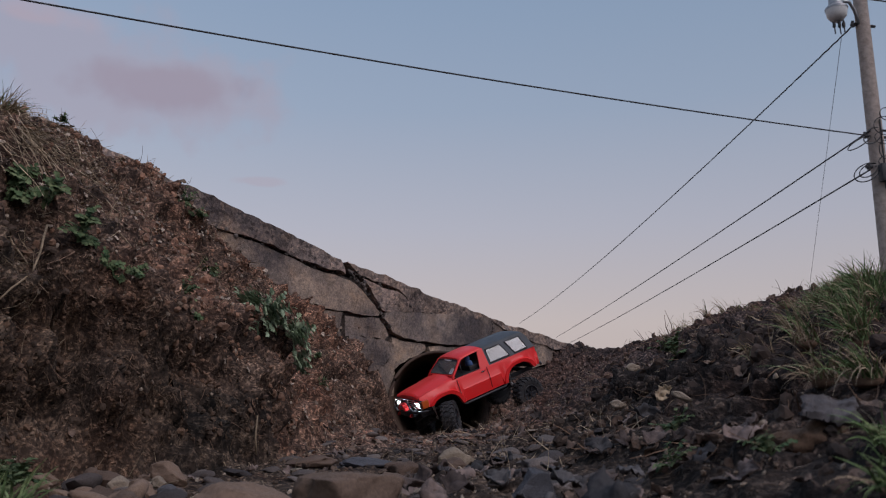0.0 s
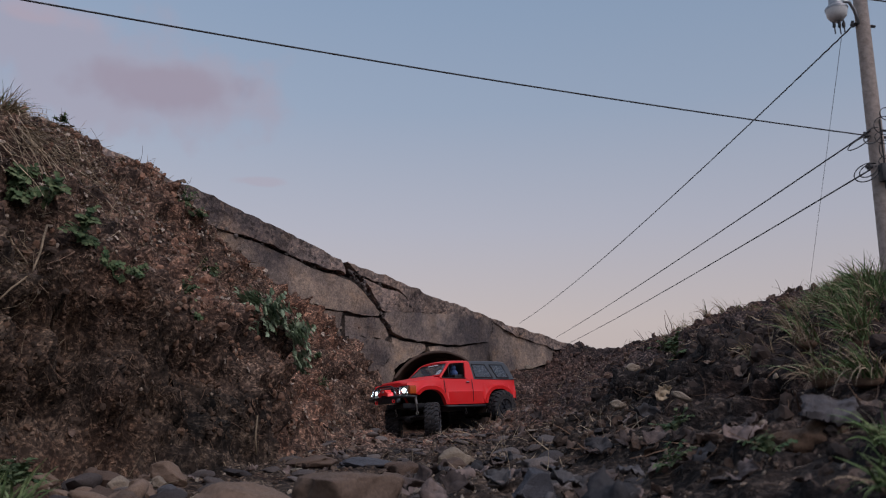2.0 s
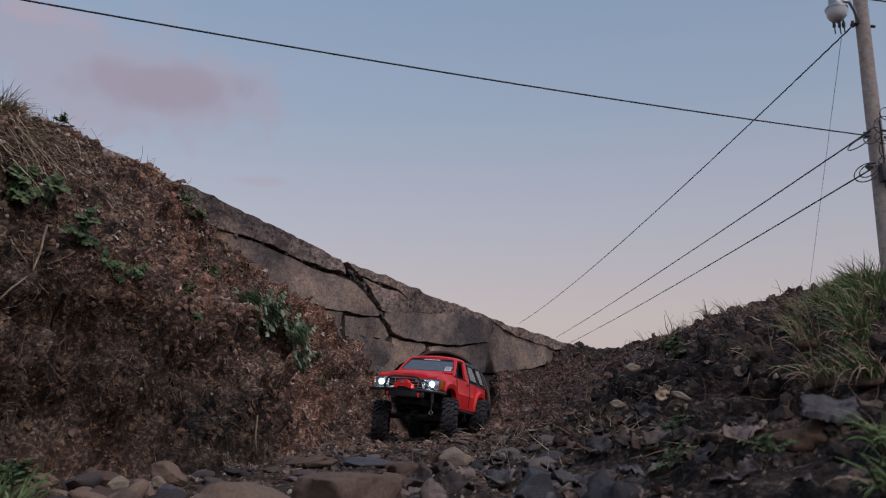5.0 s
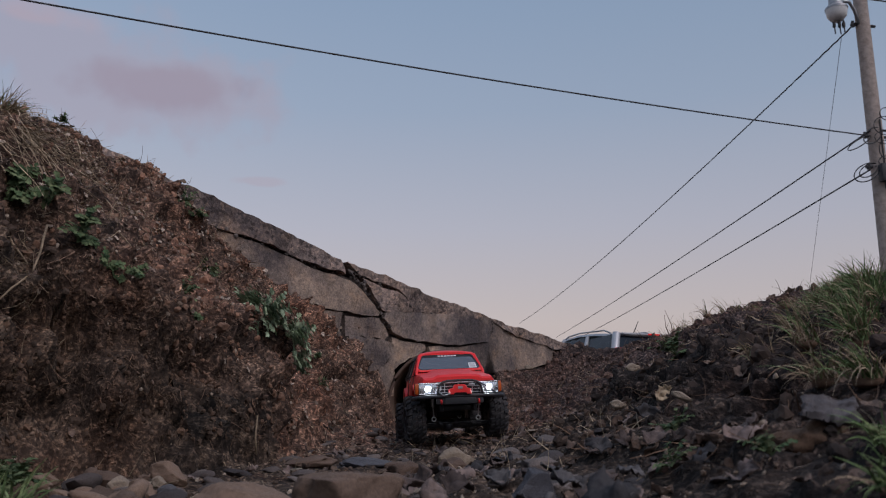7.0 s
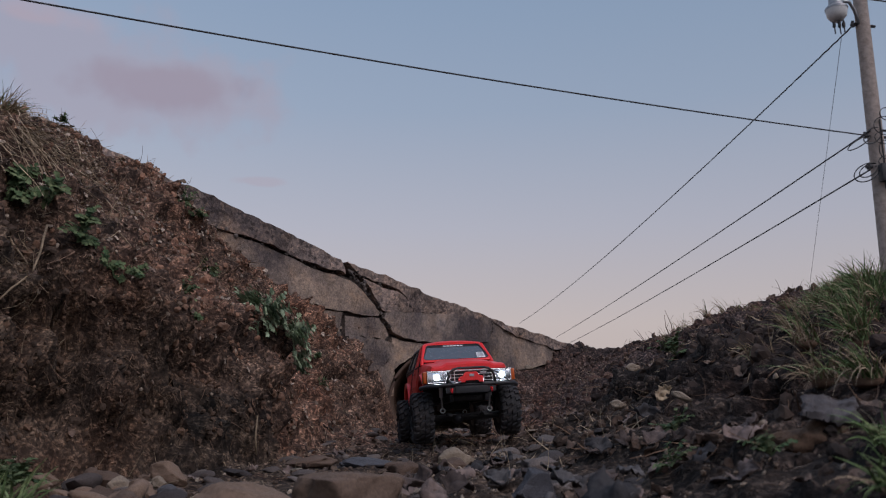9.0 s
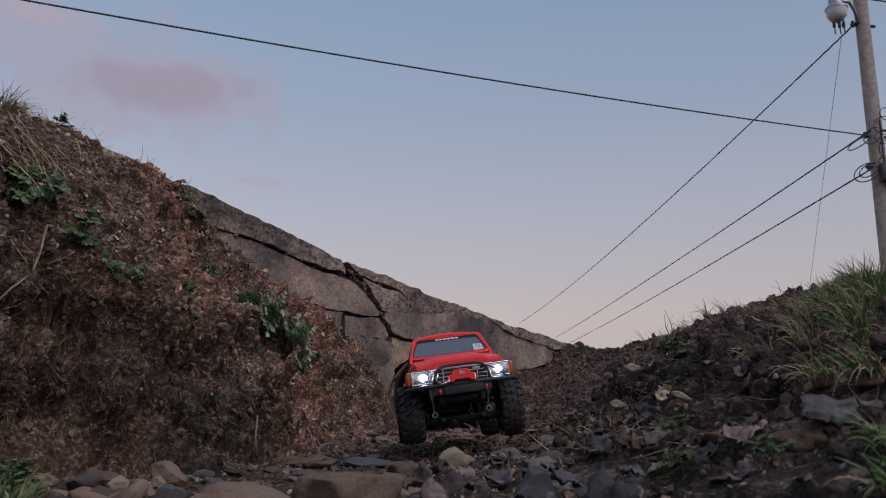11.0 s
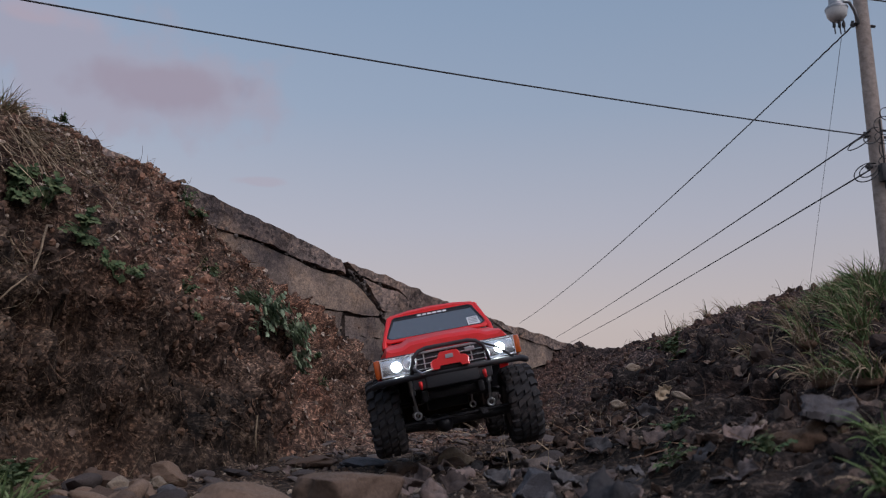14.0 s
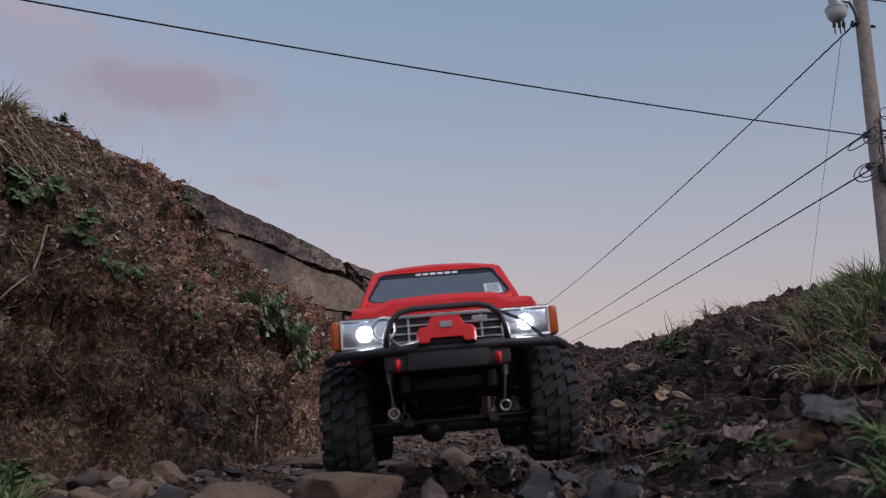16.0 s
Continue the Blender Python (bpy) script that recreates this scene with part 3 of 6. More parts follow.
def culvert():
    """Corrugated round pipe, its floor silted up; an added cap far inside keeps it dark."""
    pipe = tagged(new("culvert_pipe"), "rusty corrugated steel culvert pipe half filled with silt", "culvert", kind="structure")
    for name, r0, flip in (("pipe_outer_wall", PIPE_R, False), ("pipe_inner_wall", PIPE_R - 0.008, True)):
        bm = bmesh.new()
        secs = []
        for k in range(110):
            y = 2.83 + k * 0.0095
            r = r0 + 0.0045 * math.sin(k * 2 * math.pi / 7)
            secs.append([Vector((PIPE_X + r * math.cos(a), y + 0.05 * math.sin(a) - 0.02 * math.cos(a), PIPE_Z + r * math.sin(a))) for a in (2 * math.pi * j / 48 for j in range(48))])
        vs = loft(bm, secs)
        if flip:
            bm.faces.new(vs[-1])
        part(name, bm, RUST, pipe, smooth=180)
    bm = bmesh.new()
    pts = [Vector((PIPE_X + (PIPE_R - 0.003) * math.cos(a), 2.827 + 0.05 * math.sin(a) - 0.02 * math.cos(a), PIPE_Z + (PIPE_R - 0.003) * math.sin(a))) for a in (2 * math.pi * j / 64 for j in range(65))]
    tube(bm, pts, 0.006, 6, False)
    part("pipe_lip", bm, RUST, pipe, "rolled steel rim", smooth=180)
    return pipe


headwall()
culvert()

# ---- pole, lamp and wires ----


def sagging(a, b, sag, n=40, twist=0.0):
    a, b = Vector(a), Vector(b)
    return [a.lerp(b, k / n) - Vector((twist * math.sin(k * 1.9) * 0.5, 0, 4 * sag * (k / n) * (1 - k / n) + twist * math.sin(k * 2.3 + 0.6 * math.sin(k)))) for k in range(n + 1)]


def utility_pole():
    p = tagged(new("utility_pole"), "weathered grey wooden utility pole carrying wires", "utility pole")
    base = Vector((8.03, 14.0, 0.80))
    p.location = base
    bm = bmesh.new()
    tube(bm, [(0, 0, -1.0 + k * 0.5) for k in range(20)], 0.165, 20, True, 0.115)
    for v in bm.verts:
        v.co.x += 0.008 * noise.noise(v.co * 2)
    part("pole_shaft", bm, WOOD, p, smooth=60)
    for z, r in ((4.22, 0.03), (3.62, 0.035), (6.45, 0.03)):
        bm = bmesh.new()
        tube(bm, [(-0.24, -0.02, z), (0.24, 0.02, z - 0.02)], r, 8)
        tube(bm, [(-0.20, -0.02, z - 0.05), (-0.20, -0.02, z + 0.07)], 0.03, 8)
        part("bracket", bm, STEEL_BLACK, p, smooth=40)
    bm = bmesh.new()
    box(bm, (0.02, -0.22, 3.45), (0.26, 0.16, 0.34), 0.03)
    part("splice_box", bm, BLACK, p, "black cable splice box", smooth=40)
    for cx, cz, hw, hh, tilt in ((-0.34, 3.46, 0.26, 0.15, 0.5), (-0.30, 3.50, 0.20, 0.10, 0.55), (-0.16, 4.16, 0.20, 0.12, 0.7), (-0.42, 4.02, 0.26, 0.06, 0.55)):
        bm = bmesh.new()
        pts = []
        for j in range(22):
            t = 2 * math.pi * j / 24 + 0.4
            u, v = hw * math.cos(t), hh * math.sin(t)
            pts.append(Vector((cx + u * math.cos(tilt) - v * math.sin(tilt), -0.2, cz + u * math.sin(tilt) + v * math.cos(tilt))))
        tube(bm, pts, 0.011, 5)
        part("cable_loop", bm, CABLE, p, smooth=180)
    for x in (-0.58, -0.68, -0.50):
        bm = bmesh.new()
        tube(bm, [(x, -0.25, 6.45 - 0.1 * (x < -0.6)), (x + 0.01, -0.25, 6.15)], 0.012, 6)
        tube(bm, [(x, -0.25, 6.38), (x, -0.25, 6.28)], 0.03, 8)
        part("splice_clamp", bm, CABLE, p, smooth=60)
    for k in range(7):
        bm = bmesh.new()
        a = k * 1.3
        c = Vector((0.05 * math.sin(a), -0.16, 3.2 + 0.23 * k))
        pts = [c + Vector((0.24 * math.cos(t) * (0.5 + 0.2 * (k % 3)) + 0.08, -0.05, 0.30 * math.sin(t) * (0.4 + 0.2 * (k % 2)))) for t in (2 * math.pi * j / 16 for j in range(15))]
        tube(bm, pts, 0.009, 5)
        part("cable_loop", bm, CABLE, p, smooth=180)
    bm = bmesh.new()
    tube(bm, [(0.03, -0.15, 1.0 + 0.25 * k) for k in range(15)], 0.012, 6)
    part("down_cable", bm, CABLE, p, smooth=180)
    return p


def yard_lamp():
    lamp = tagged(new("yard_lamp"), "grey dusk-to-dawn yard lamp with a milky bowl on the pole", "street lamp")
    lamp.location = (7.42, 13.75, 7.36)
    bm = bmesh.new()
    prof = ((0.0, -0.16), (0.10, -0.15), (0.17, -0.06), (0.19, 0.05), (0.19, 0.08), (0.0, 0.08))
    loft(bm, [[(r * math.cos(a), r * math.sin(a), z) for a in (2 * math.pi * j / 24 for j in range(24))] for r, z in [(max(r, 0.002), z) for r, z in prof]])
    part("bowl", bm, MILK, lamp, "milky plastic bowl", smooth=50)
    bm = bmesh.new()
    prof = ((0.2, 0.07), (0.2, 0.11), (0.13, 0.16), (0.12, 0.40), (0.002, 0.42))
    loft(bm, [[(r * math.cos(a), r * math.sin(a), z) for a in (2 * math.pi * j / 24 for j in range(24))] for r, z in prof])
    part("lamp_head", bm, GALV, lamp, smooth=50)
    bm = bmesh.new()
    tube(bm, [(0.1, 0, 0.25), (0.3, 0.08, 0.28), (0.42, 0.15, 0.15), (0.52, 0.2, -0.12)], 0.03, 10)
    part("arm", bm, GALV, lamp, smooth=180)
    return lamp


def wire(name, label, pts, r):
    bm = bmesh.new()
    tube(bm, pts, r, 6)
    ob = part(name, bm, CABLE, smooth=180)
    return tagged(ob, label, "wire", "overhead wires")


utility_pole()
yard_lamp()
wire("overhead_cable", "thick black overhead cable crossing the dusk sky", sagging((7.885, 13.9, 4.99), (-5.205 - 3.5, 9.0 - 1.31, 5.15), 0.13), 0.012)
wire("service_drop", "twisted black service wire running from the pole top", sagging((7.85, 13.9, 7.25), (5.835, 60.0, 6.343), 0.42, 400, 0.006), 0.015)
wire("phone_cable", "black phone cable running off the pole", sagging((7.89, 13.9, 5.09), (8.593, 60.0, 5.273), 0.11), 0.015)
wire("tv_cable", "black cable running off the pole below the others", sagging((7.93, 13.9, 4.41), (9.65, 60.0, 4.89), 0.12), 0.015)
wire("guy_wire", "thin steel wire slanting down behind the pole", sagging((7.342, 13.5, 6.823), (11.6, 25.6, 2.2), 0.0), 0.0045)
wire("side_cable", "short black cable leaving the pole sideways", sagging((8.05, 13.9, 7.75), (11.5, 13.0, 7.0), 0.1), 0.013)
wire("side_cable", "short black cable leaving the pole sideways", sagging((8.05, 13.9, 5.1), (11.5, 13.0, 5.3), 0.15), 0.016)

# ---- the radio-controlled truck (x forwards, y to its left) ----
FRONT_X, REAR_X, TRACK, TYRE_R, AXLE_Z = 0.153, -0.141, 0.090, 0.0525, 0.029


def body_section(x):
    """Half outline of the lower body at a station, bottom to top."""
    zb = np.interp(x, (-0.224, -0.19, -0.10, 0.10, 0.20, 0.232), (0.088, 0.085, 0.074, 0.073, 0.103, 0.109))
    flare, zl = 0.0, 0.0
    for xa in (FRONT_X, REAR_X):
        d = abs(x - xa)
        if d < 0.058:
            zb = max(zb, 0.064 + 0.054 * (1 - (d / 0.058) ** 2.6) ** 0.5)
        if d < 0.070:
            flare = 0.0052
            zl = 0.064 + 0.066 * (1 - (d / 0.070) ** 2.6) ** 0.5
    ys = np.interp(x, (-0.224, -0.20, -0.10, 0.10, 0.20, 0.224, 0.232), (0.077, 0.080, 0.083, 0.085, 0.0855, 0.083, 0.080))
    belt = np.interp(x, (-0.224, 0.085, 0.10, 0.20, 0.232), (0.149, 0.153, 0.153, 0.145, 0.139))
    yt = np.interp(x, (-0.224, 0.09, 0.10, 0.232), (0.072, 0.075, 0.074, 0.070))
    if x > 0.092:
        zt = np.interp(x, (0.092, 0.11, 0.20, 0.226, 0.232), (0.1615, 0.1618, 0.1505, 0.1465, 0.1415))
        ramp = 0.0055
    else:
        zt, ramp = belt - 0.001, 0.0
    zs = belt - 0.010
    zm = 0.112
    low, mid = max(zb + 0.004, 0.096), max(zb + 0.007, zm)
    if flare:
        low = max(zb + 0.0012, zl - 0.001)
        mid = max(low + 0.001, zl + 0.0008)
    pts = [(0, zb), (ys - 0.012 + flare, zb), (ys + 0.0005 + flare, zb + 0.001), (ys + 0.0025 + flare, low), (ys + 0.003, mid),
           (ys, max(mid + 0.0025, zm + 0.004)), (ys - 0.002, max(zs, mid + 0.005)), (yt + 0.004, belt), (yt - 0.002, zt - ramp), (0.054, zt - ramp * 0.9), (0.044, zt), (0, zt + ramp * 0.3)]
    return pts


def rc_body(truck):
    bm = bmesh.new()
    secs = []
    for x in np.concatenate([np.linspace(-0.224, -0.215, 3), np.linspace(-0.208, 0.222, 108), np.linspace(0.226, 0.232, 3)]):
        h = body_section(float(x))
        secs.append([Vector((x, y, z)) for y, z in h] + [Vector((x, -y, z)) for y, z in h[-2:0:-1]])
    n = len(secs[0])
    half = n // 2
    vs = loft(bm, secs, True, lambda i, j: 1 if j in (0, n - 1) or (secs[i][0].x < 0.09 and j in (half - 3, half - 2, half - 1, half, half + 1, half + 2)) else 0)
    bm.faces.new(vs[0][::-1])
    bm.faces.new(vs[-1])
    bmesh.ops.recalc_face_normals(bm, faces=bm.faces[:])
    part("body", bm, [RED, BLACK], truck, "glossy red scuffed hard body", smooth=38)

    # cab: roof, pillars, glass
    bm = bmesh.new()
    secs = []
    for x, z, y in ((0.056, 0.2015, 0.0675), (0.050, 0.2050, 0.067), (0.03, 0.2075, 0.065), (0.0, 0.2090, 0.063), (-0.031, 0.2095, 0.062)):
        secs.append([Vector((x, b * y, z + up)) for b, up in ((-1.0, -0.007), (-0.99, -0.0035), (-0.93, -0.0005), (-0.5, 0.0030), (0, 0.0042), (0.5, 0.0030), (0.93, -0.0005), (0.99, -0.0035), (1.0, -0.007), (0, -0.003))])
    vs = loft(bm, secs)
    bm.faces.new(vs[0][::-1])
    bm.faces.new(vs[-1])
    bmesh.ops.recalc_face_normals(bm, faces=bm.faces[:])
    part("roof", bm, RED, truck, smooth=50)
    for sgn in (1, -1):
        bm = bmesh.new()
        tube(bm, [(0.103, sgn * 0.0775, 0.152), (0.0985, sgn * 0.0765, 0.160), (0.054, sgn * 0.0648, 0.1990)], 0.0040, 8)
        part("windscreen_pillar", bm, RED, truck, smooth=60)
        bm = bmesh.new()
        slab(bm, [(0.0, sgn * 0.0795, 0.150), (-0.036, sgn * 0.0795, 0.150), (-0.036, sgn * 0.0612, 0.206), (-0.016, sgn * 0.0612, 0.206)], 0.005 * sgn)
        bmesh.ops.recalc_face_normals(bm, faces=bm.faces[:])
        part("door_pillar", bm, RED, truck)
        bm = bmesh.new()
        tube(bm, [(0.068, sgn * 0.0795, 0.152), (0.060, sgn * 0.0685, 0.192)], 0.0014, 6)
        tube(bm, [(0.098, sgn * 0.0800, 0.1535), (0.0, sgn * 0.0805, 0.1525)], 0.0014, 6)
        part("vent_window_frame", bm, BLACK, truck, smooth=180)
        bm = bmesh.new()
        box(bm, (-0.004, sgn * 0.0845, 0.1405), (0.013, 0.003, 0.004), 0.001)
        part("door_handle", bm, CHROME, truck, "chrome handle", smooth=40)
        for xs in (0.094, -0.022):
            bm = bmesh.new()
            tube(bm, [(xs, sgn * 0.0838, 0.148), (xs, sgn * 0.0867, 0.128), (xs, sgn * 0.0881, 0.112), (xs - 0.002 * (xs > 0), sgn * 0.0862, 0.082)], 0.0009, 5)
            part("door_seam", bm, BLACK, truck)
        # canopy side windows
        for x0, x1, x2, x3 in ((-0.044, -0.120, -0.101, -0.046), (-0.142, -0.194, -0.180, -0.124)):
            def on_side(x, z, o):
                return Vector((x, sgn * (0.0795 - (z - 0.150) / 0.056 * 0.0195 + o), z))
            bm = bmesh.new()
            slab(bm, [on_side(x0, 0.156, 0.0016), on_side(x1, 0.156, 0.0016), on_side(x2, 0.196, 0.0016), on_side(x3, 0.196, 0.0016)][::sgn], 0.001)
            bmesh.ops.recalc_face_normals(bm, faces=bm.faces[:])
            win = part("canopy_window", bm, PANE, truck, "light tinted side pane")
            bm = bmesh.new()
            loop = [on_side(x0, 0.155, 0.001), on_side(x1, 0.155, 0.001), on_side(x2, 0.197, 0.001), on_side(x3, 0.197, 0.001)]
            tube(bm, loop + loop[:2], 0.0026, 6, False)
            part("window_frame", bm, BLACK, win)
    bm = bmesh.new()
    slab(bm, [(0.099, -0.0745, 0.1615), (0.099, 0.0745, 0.1615), (0.0545, 0.0640, 0.2005), (0.0545, -0.0640, 0.2005)], 0.0012)
    screen = part("windscreen", bm, GLASS, truck, "dark tinted windscreen")
    slope = Vector((0.0545 - 0.099, 0, 0.2005 - 0.1615)).normalized()
    out = Vector((0.039, 0, 0.0445)).normalized()

    def on_screen(y, k, o=0.0006):
        return Vector((0.099, y, 0.1615)) + slope * 0.0592 * k + out * o
    def surround(grow, o):
        """Rounded outline of the screen, grown or shrunk, in its plane."""
        pts = []
        for cy, ck, a0 in ((1, 1, 0), (-1, 1, 90), (-1, 0, 180), (1, 0, 270)):
            rad = 0.009
            for j in range(7):
                a = radians(a0 + 15 * j)
                kk = (ck * 0.0592 + (-1 if ck else 1) * (rad - grow) + math.sin(a) * rad) / 0.0592
                half = 0.0745 - 0.0105 * ck + grow - rad
                pts.append(on_screen(cy * half + math.cos(a) * rad, kk, o))
        return pts
    for name, g0, g1, o, mat in (("screen_surround", 0.0028, -0.0022, 0.0018, RED), ("screen_seal", -0.0022, -0.0042, 0.0015, BLACK)):
        bm = bmesh.new()
        vs = loft(bm, [surround(g0, -0.001), surround(g0, o - 0.0008), surround(g0 - 0.001 if g0 > 0 else g0, o), surround(g1, o), surround(g1, -0.0005)])
        bmesh.ops.recalc_face_normals(bm, faces=bm.faces[:])
        part(name, bm, mat, screen, smooth=50)
    bm = bmesh.new()
    slab(bm, [on_screen(-0.0685, 0.84), on_screen(0.0685, 0.84), on_screen(0.0645, 0.985), on_screen(-0.0645, 0.985)], 0.0003)
    part("sun_strip", bm, BLACK, screen)
    for k in range(6):
        bm = bmesh.new()
        y0 = -0.0222 + k * 0.0077
        slab(bm, [on_screen(y0, 0.86, 0.0011), on_screen(y0 + 0.0058, 0.86, 0.0011), on_screen(y0 + 0.0058, 0.95, 0.0011), on_screen(y0, 0.95, 0.0011)], 0.0003)
        part("banner_bar", bm, WHITE, screen, "pale lettering block")
    bm = bmesh.new()
    slab(bm, [on_screen(0.047, 0.10, 0.0011), on_screen(0.065, 0.10, 0.0011), on_screen(0.063, 0.42, 0.0011), on_screen(0.047, 0.42, 0.0011)], 0.0003)
    part("screen_sticker", bm, WHITE, screen, "white paper sticker")
    for k in range(4):
        bm = bmesh.new()
        a = 0.15 + k * 0.065
        slab(bm, [on_screen(0.049, a, 0.0016), on_screen(0.0615, a, 0.0016), on_screen(0.0615, a + 0.028, 0.0016), on_screen(0.049, a + 0.028, 0.0016)], 0.0003)
        part("sticker_bar", bm, GALV, screen)

    # canopy
    bm = bmesh.new()
    secs = []
    for x, zt, zb in ((-0.0365, 0.2075, 0.1495), (-0.10, 0.2095, 0.1495), (-0.18, 0.2095, 0.1495), (-0.198, 0.207, 0.1495), (-0.208, 0.195, 0.1495), (-0.219, 0.160, 0.1495), (-0.2215, 0.151, 0.1495)):
        k = (zt - 0.150) / 0.056
        yt = 0.0795 - 0.0195 * k
        secs.append([Vector((x, y, z)) for y, z in ((-0.0795, zb), (-yt, zt - 0.003), (-yt + 0.006, zt), (0, zt + 0.0025 * k), (yt - 0.006, zt), (yt, zt - 0.003), (0.0795, zb))])
    vs = loft(bm, secs)
    bm.faces.new(vs[0][::-1])
    bm.faces.new(vs[-1])
    bmesh.ops.recalc_face_normals(bm, faces=bm.faces[:])
    part("canopy", bm, DARK_TOP, truck, "dark grey removable rear top", smooth=40)

    # seat block with the little driver
    bm = bmesh.new()
    box(bm, (0.0, 0.0, 0.158), (0.05, 0.12, 0.016), 0.004)
    part("seat", bm, BLACK, truck)
    bm = bmesh.new()
    bmesh.ops.create_uvsphere(bm, u_segments=14, v_segments=10, radius=1, matrix=Matrix.Translation((0.012, 0.040, 0.168)) @ Matrix.Diagonal((0.011, 0.017, 0.016, 1)))
    bmesh.ops.create_uvsphere(bm, u_segments=14, v_segments=10, radius=0.0095, matrix=Matrix.Translation((0.014, 0.040, 0.189)))
    part("toy_driver", bm, BLUE, truck, "plain blue toy figure at the wheel", smooth=180)


def rc_front(truck):
    bm = bmesh.new()
    box(bm, (0.232, 0, 0.1180), (0.004, 0.172, 0.027), 0.001)
    panel = part("grille_panel", bm, BLACK, truck)
    for z in (0.109, 0.1155, 0.122, 0.1295):
        bm = bmesh.new()
        box(bm, (0.2348, 0, z), (0.003, 0.092, 0.0010 if z < 0.125 else 0.0026), 0.0004)
        part("grille_bar", bm, CHROME if z > 0.13 else SILVER, panel)
    for y in (-0.03, 0.0, 0.03):
        bm = bmesh.new()
        box(bm, (0.2345, y, 0.119), (0.003, 0.0016, 0.022), 0.0004)
        part("grille_upright", bm, SILVER, panel)
    bm = bmesh.new()
    box(bm, (0.2362, 0.0285, 0.1235), (0.0026, 0.013, 0.006), 0.001)
    part("grille_badge", bm, GALV, panel, "small plain badge")
    for sgn in (1, -1):
        bm = bmesh.new()
        box(bm, (0.2335, sgn * 0.0655, 0.1180), (0.006, 0.039, 0.0225), 0.002)
        bezel = part("headlight", bm, LENS, truck, "square headlight in a chrome bezel", smooth=40)
        bm = bmesh.new()
        for c, s in (((0.2372, sgn * 0.0655, 0.1290), (0.0022, 0.040, 0.0018)), ((0.2372, sgn * 0.0655, 0.1070), (0.0022, 0.040, 0.0018)),
                     ((0.2372, sgn * 0.0462, 0.1185), (0.0022, 0.0018, 0.0225)), ((0.2372, sgn * 0.0848, 0.1185), (0.0022, 0.0018, 0.0225))):
            box(bm, c, s, 0.0005)
        part("bezel_frame", bm, CHROME, bezel)
        bm = bmesh.new()
        bmesh.ops.create_uvsphere(bm, u_segments=20, v_segments=10, radius=1, matrix=Matrix.Translation((0.2358, sgn * 0.066, 0.118)) @ Matrix.Diagonal((0.0042, 0.0064, 0.0062, 1)))
        part("lamp_lens", bm, LAMP, bezel, "lit white lamp", smooth=180)
        bm = bmesh.new()
        box(bm, (0.2235, sgn * 0.0892, 0.1185), (0.024, 0.0085, 0.0235), 0.003)
        part("corner_light", bm, AMBER, truck, "amber corner lens", smooth=40)
    # bumper, hoop, winch
    bm = bmesh.new()
    tube(bm, [(0.222, -0.098, 0.098), (0.244, -0.088, 0.100), (0.252, -0.05, 0.101), (0.252, 0.05, 0.101), (0.244, 0.088, 0.100), (0.222, 0.098, 0.098)], 0.0042, 10)
    box(bm, (0.244, 0, 0.093), (0.016, 0.100, 0.017), 0.003)
    bumper = part("front_bumper", bm, STEEL_BLACK, truck, "black tube bumper", smooth=50)
    bm = bmesh.new()
    tube(bm, [(0.252, -0.049, 0.101), (0.256, -0.0475, 0.114), (0.257, -0.043, 0.124), (0.256, -0.036, 0.1305), (0.254, -0.026, 0.133), (0.254, 0.026, 0.133),
              (0.256, 0.036, 0.1305), (0.257, 0.043, 0.124), (0.256, 0.0475, 0.114), (0.252, 0.049, 0.101)], 0.0026, 10)
    for sgn in (1,):
        tube(bm, [(0.255, sgn * 0.038, 0.129), (0.252, sgn * 0.062, 0.118), (0.247, sgn * 0.080, 0.102)], 0.0014, 8)
    part("bull_bar", bm, STEEL_BLACK, bumper, smooth=180)
    bm = bmesh.new()
    arch = ((-0.0235, 0.104), (-0.0235, 0.1135), (-0.0205, 0.1165), (-0.0145, 0.1175), (-0.0125, 0.1225), (-0.010, 0.1248), (0.010, 0.1248), (0.0125, 0.1225), (0.0145, 0.1175), (0.0205, 0.1165), (0.0235, 0.1135), (0.0235, 0.104), (0.0150, 0.104), (0.0135, 0.1078), (-0.0135, 0.1078), (-0.0150, 0.104))
    secs = [[Vector((x, y * k, 0.113 + (z - 0.113) * k)) for y, z in arch] for x, k in ((0.242, 1.0), (0.2605, 1.0), (0.2625, 0.93))]
    vs = loft(bm, secs)
    bm.faces.new(vs[0][::-1])
    bm.faces.new(vs[-1])
    bmesh.ops.recalc_face_normals(bm, faces=bm.faces[:])
    part("winch", bm, RED, bumper, "red winch housing", smooth=40)
    bm = bmesh.new()
    box(bm, (0.2628, 0, 0.1180), (0.0014, 0.0095, 0.0048), 0.0003)
    part("winch_plate", bm, GALV, truck, "pale plain maker's plate")
    bm = bmesh.new()
    tube(bm, [(0.252, -0.018, 0.106), (0.252, 0.018, 0.106)], 0.0052, 12)
    part("winch_drum", bm, STEEL_BLACK, bumper, smooth=50)
    bm = bmesh.new()
    box(bm, (0.250, 0, 0.092), (0.010, 0.066, 0.016), 0.002)
    part("fairlead_plate", bm, BLACK, bumper, smooth=40)
    for sgn in (1, -1):
        bm = bmesh.new()
        ring(bm, (0.256, sgn * 0.040, 0.089), (0, 1, 0), 0.0042, 0.0014, 16, 8)
        box(bm, (0.250, sgn * 0.040, 0.091), (0.006, 0.005, 0.006), 0.001)
        part("tow_hook", bm, RED, bumper, "red tow hook", smooth=40)
    bm = bmesh.new()
    ring(bm, (0.253, -0.049, 0.119), (1, 0.2, 0), 0.009, 0.0011, 18, 6)
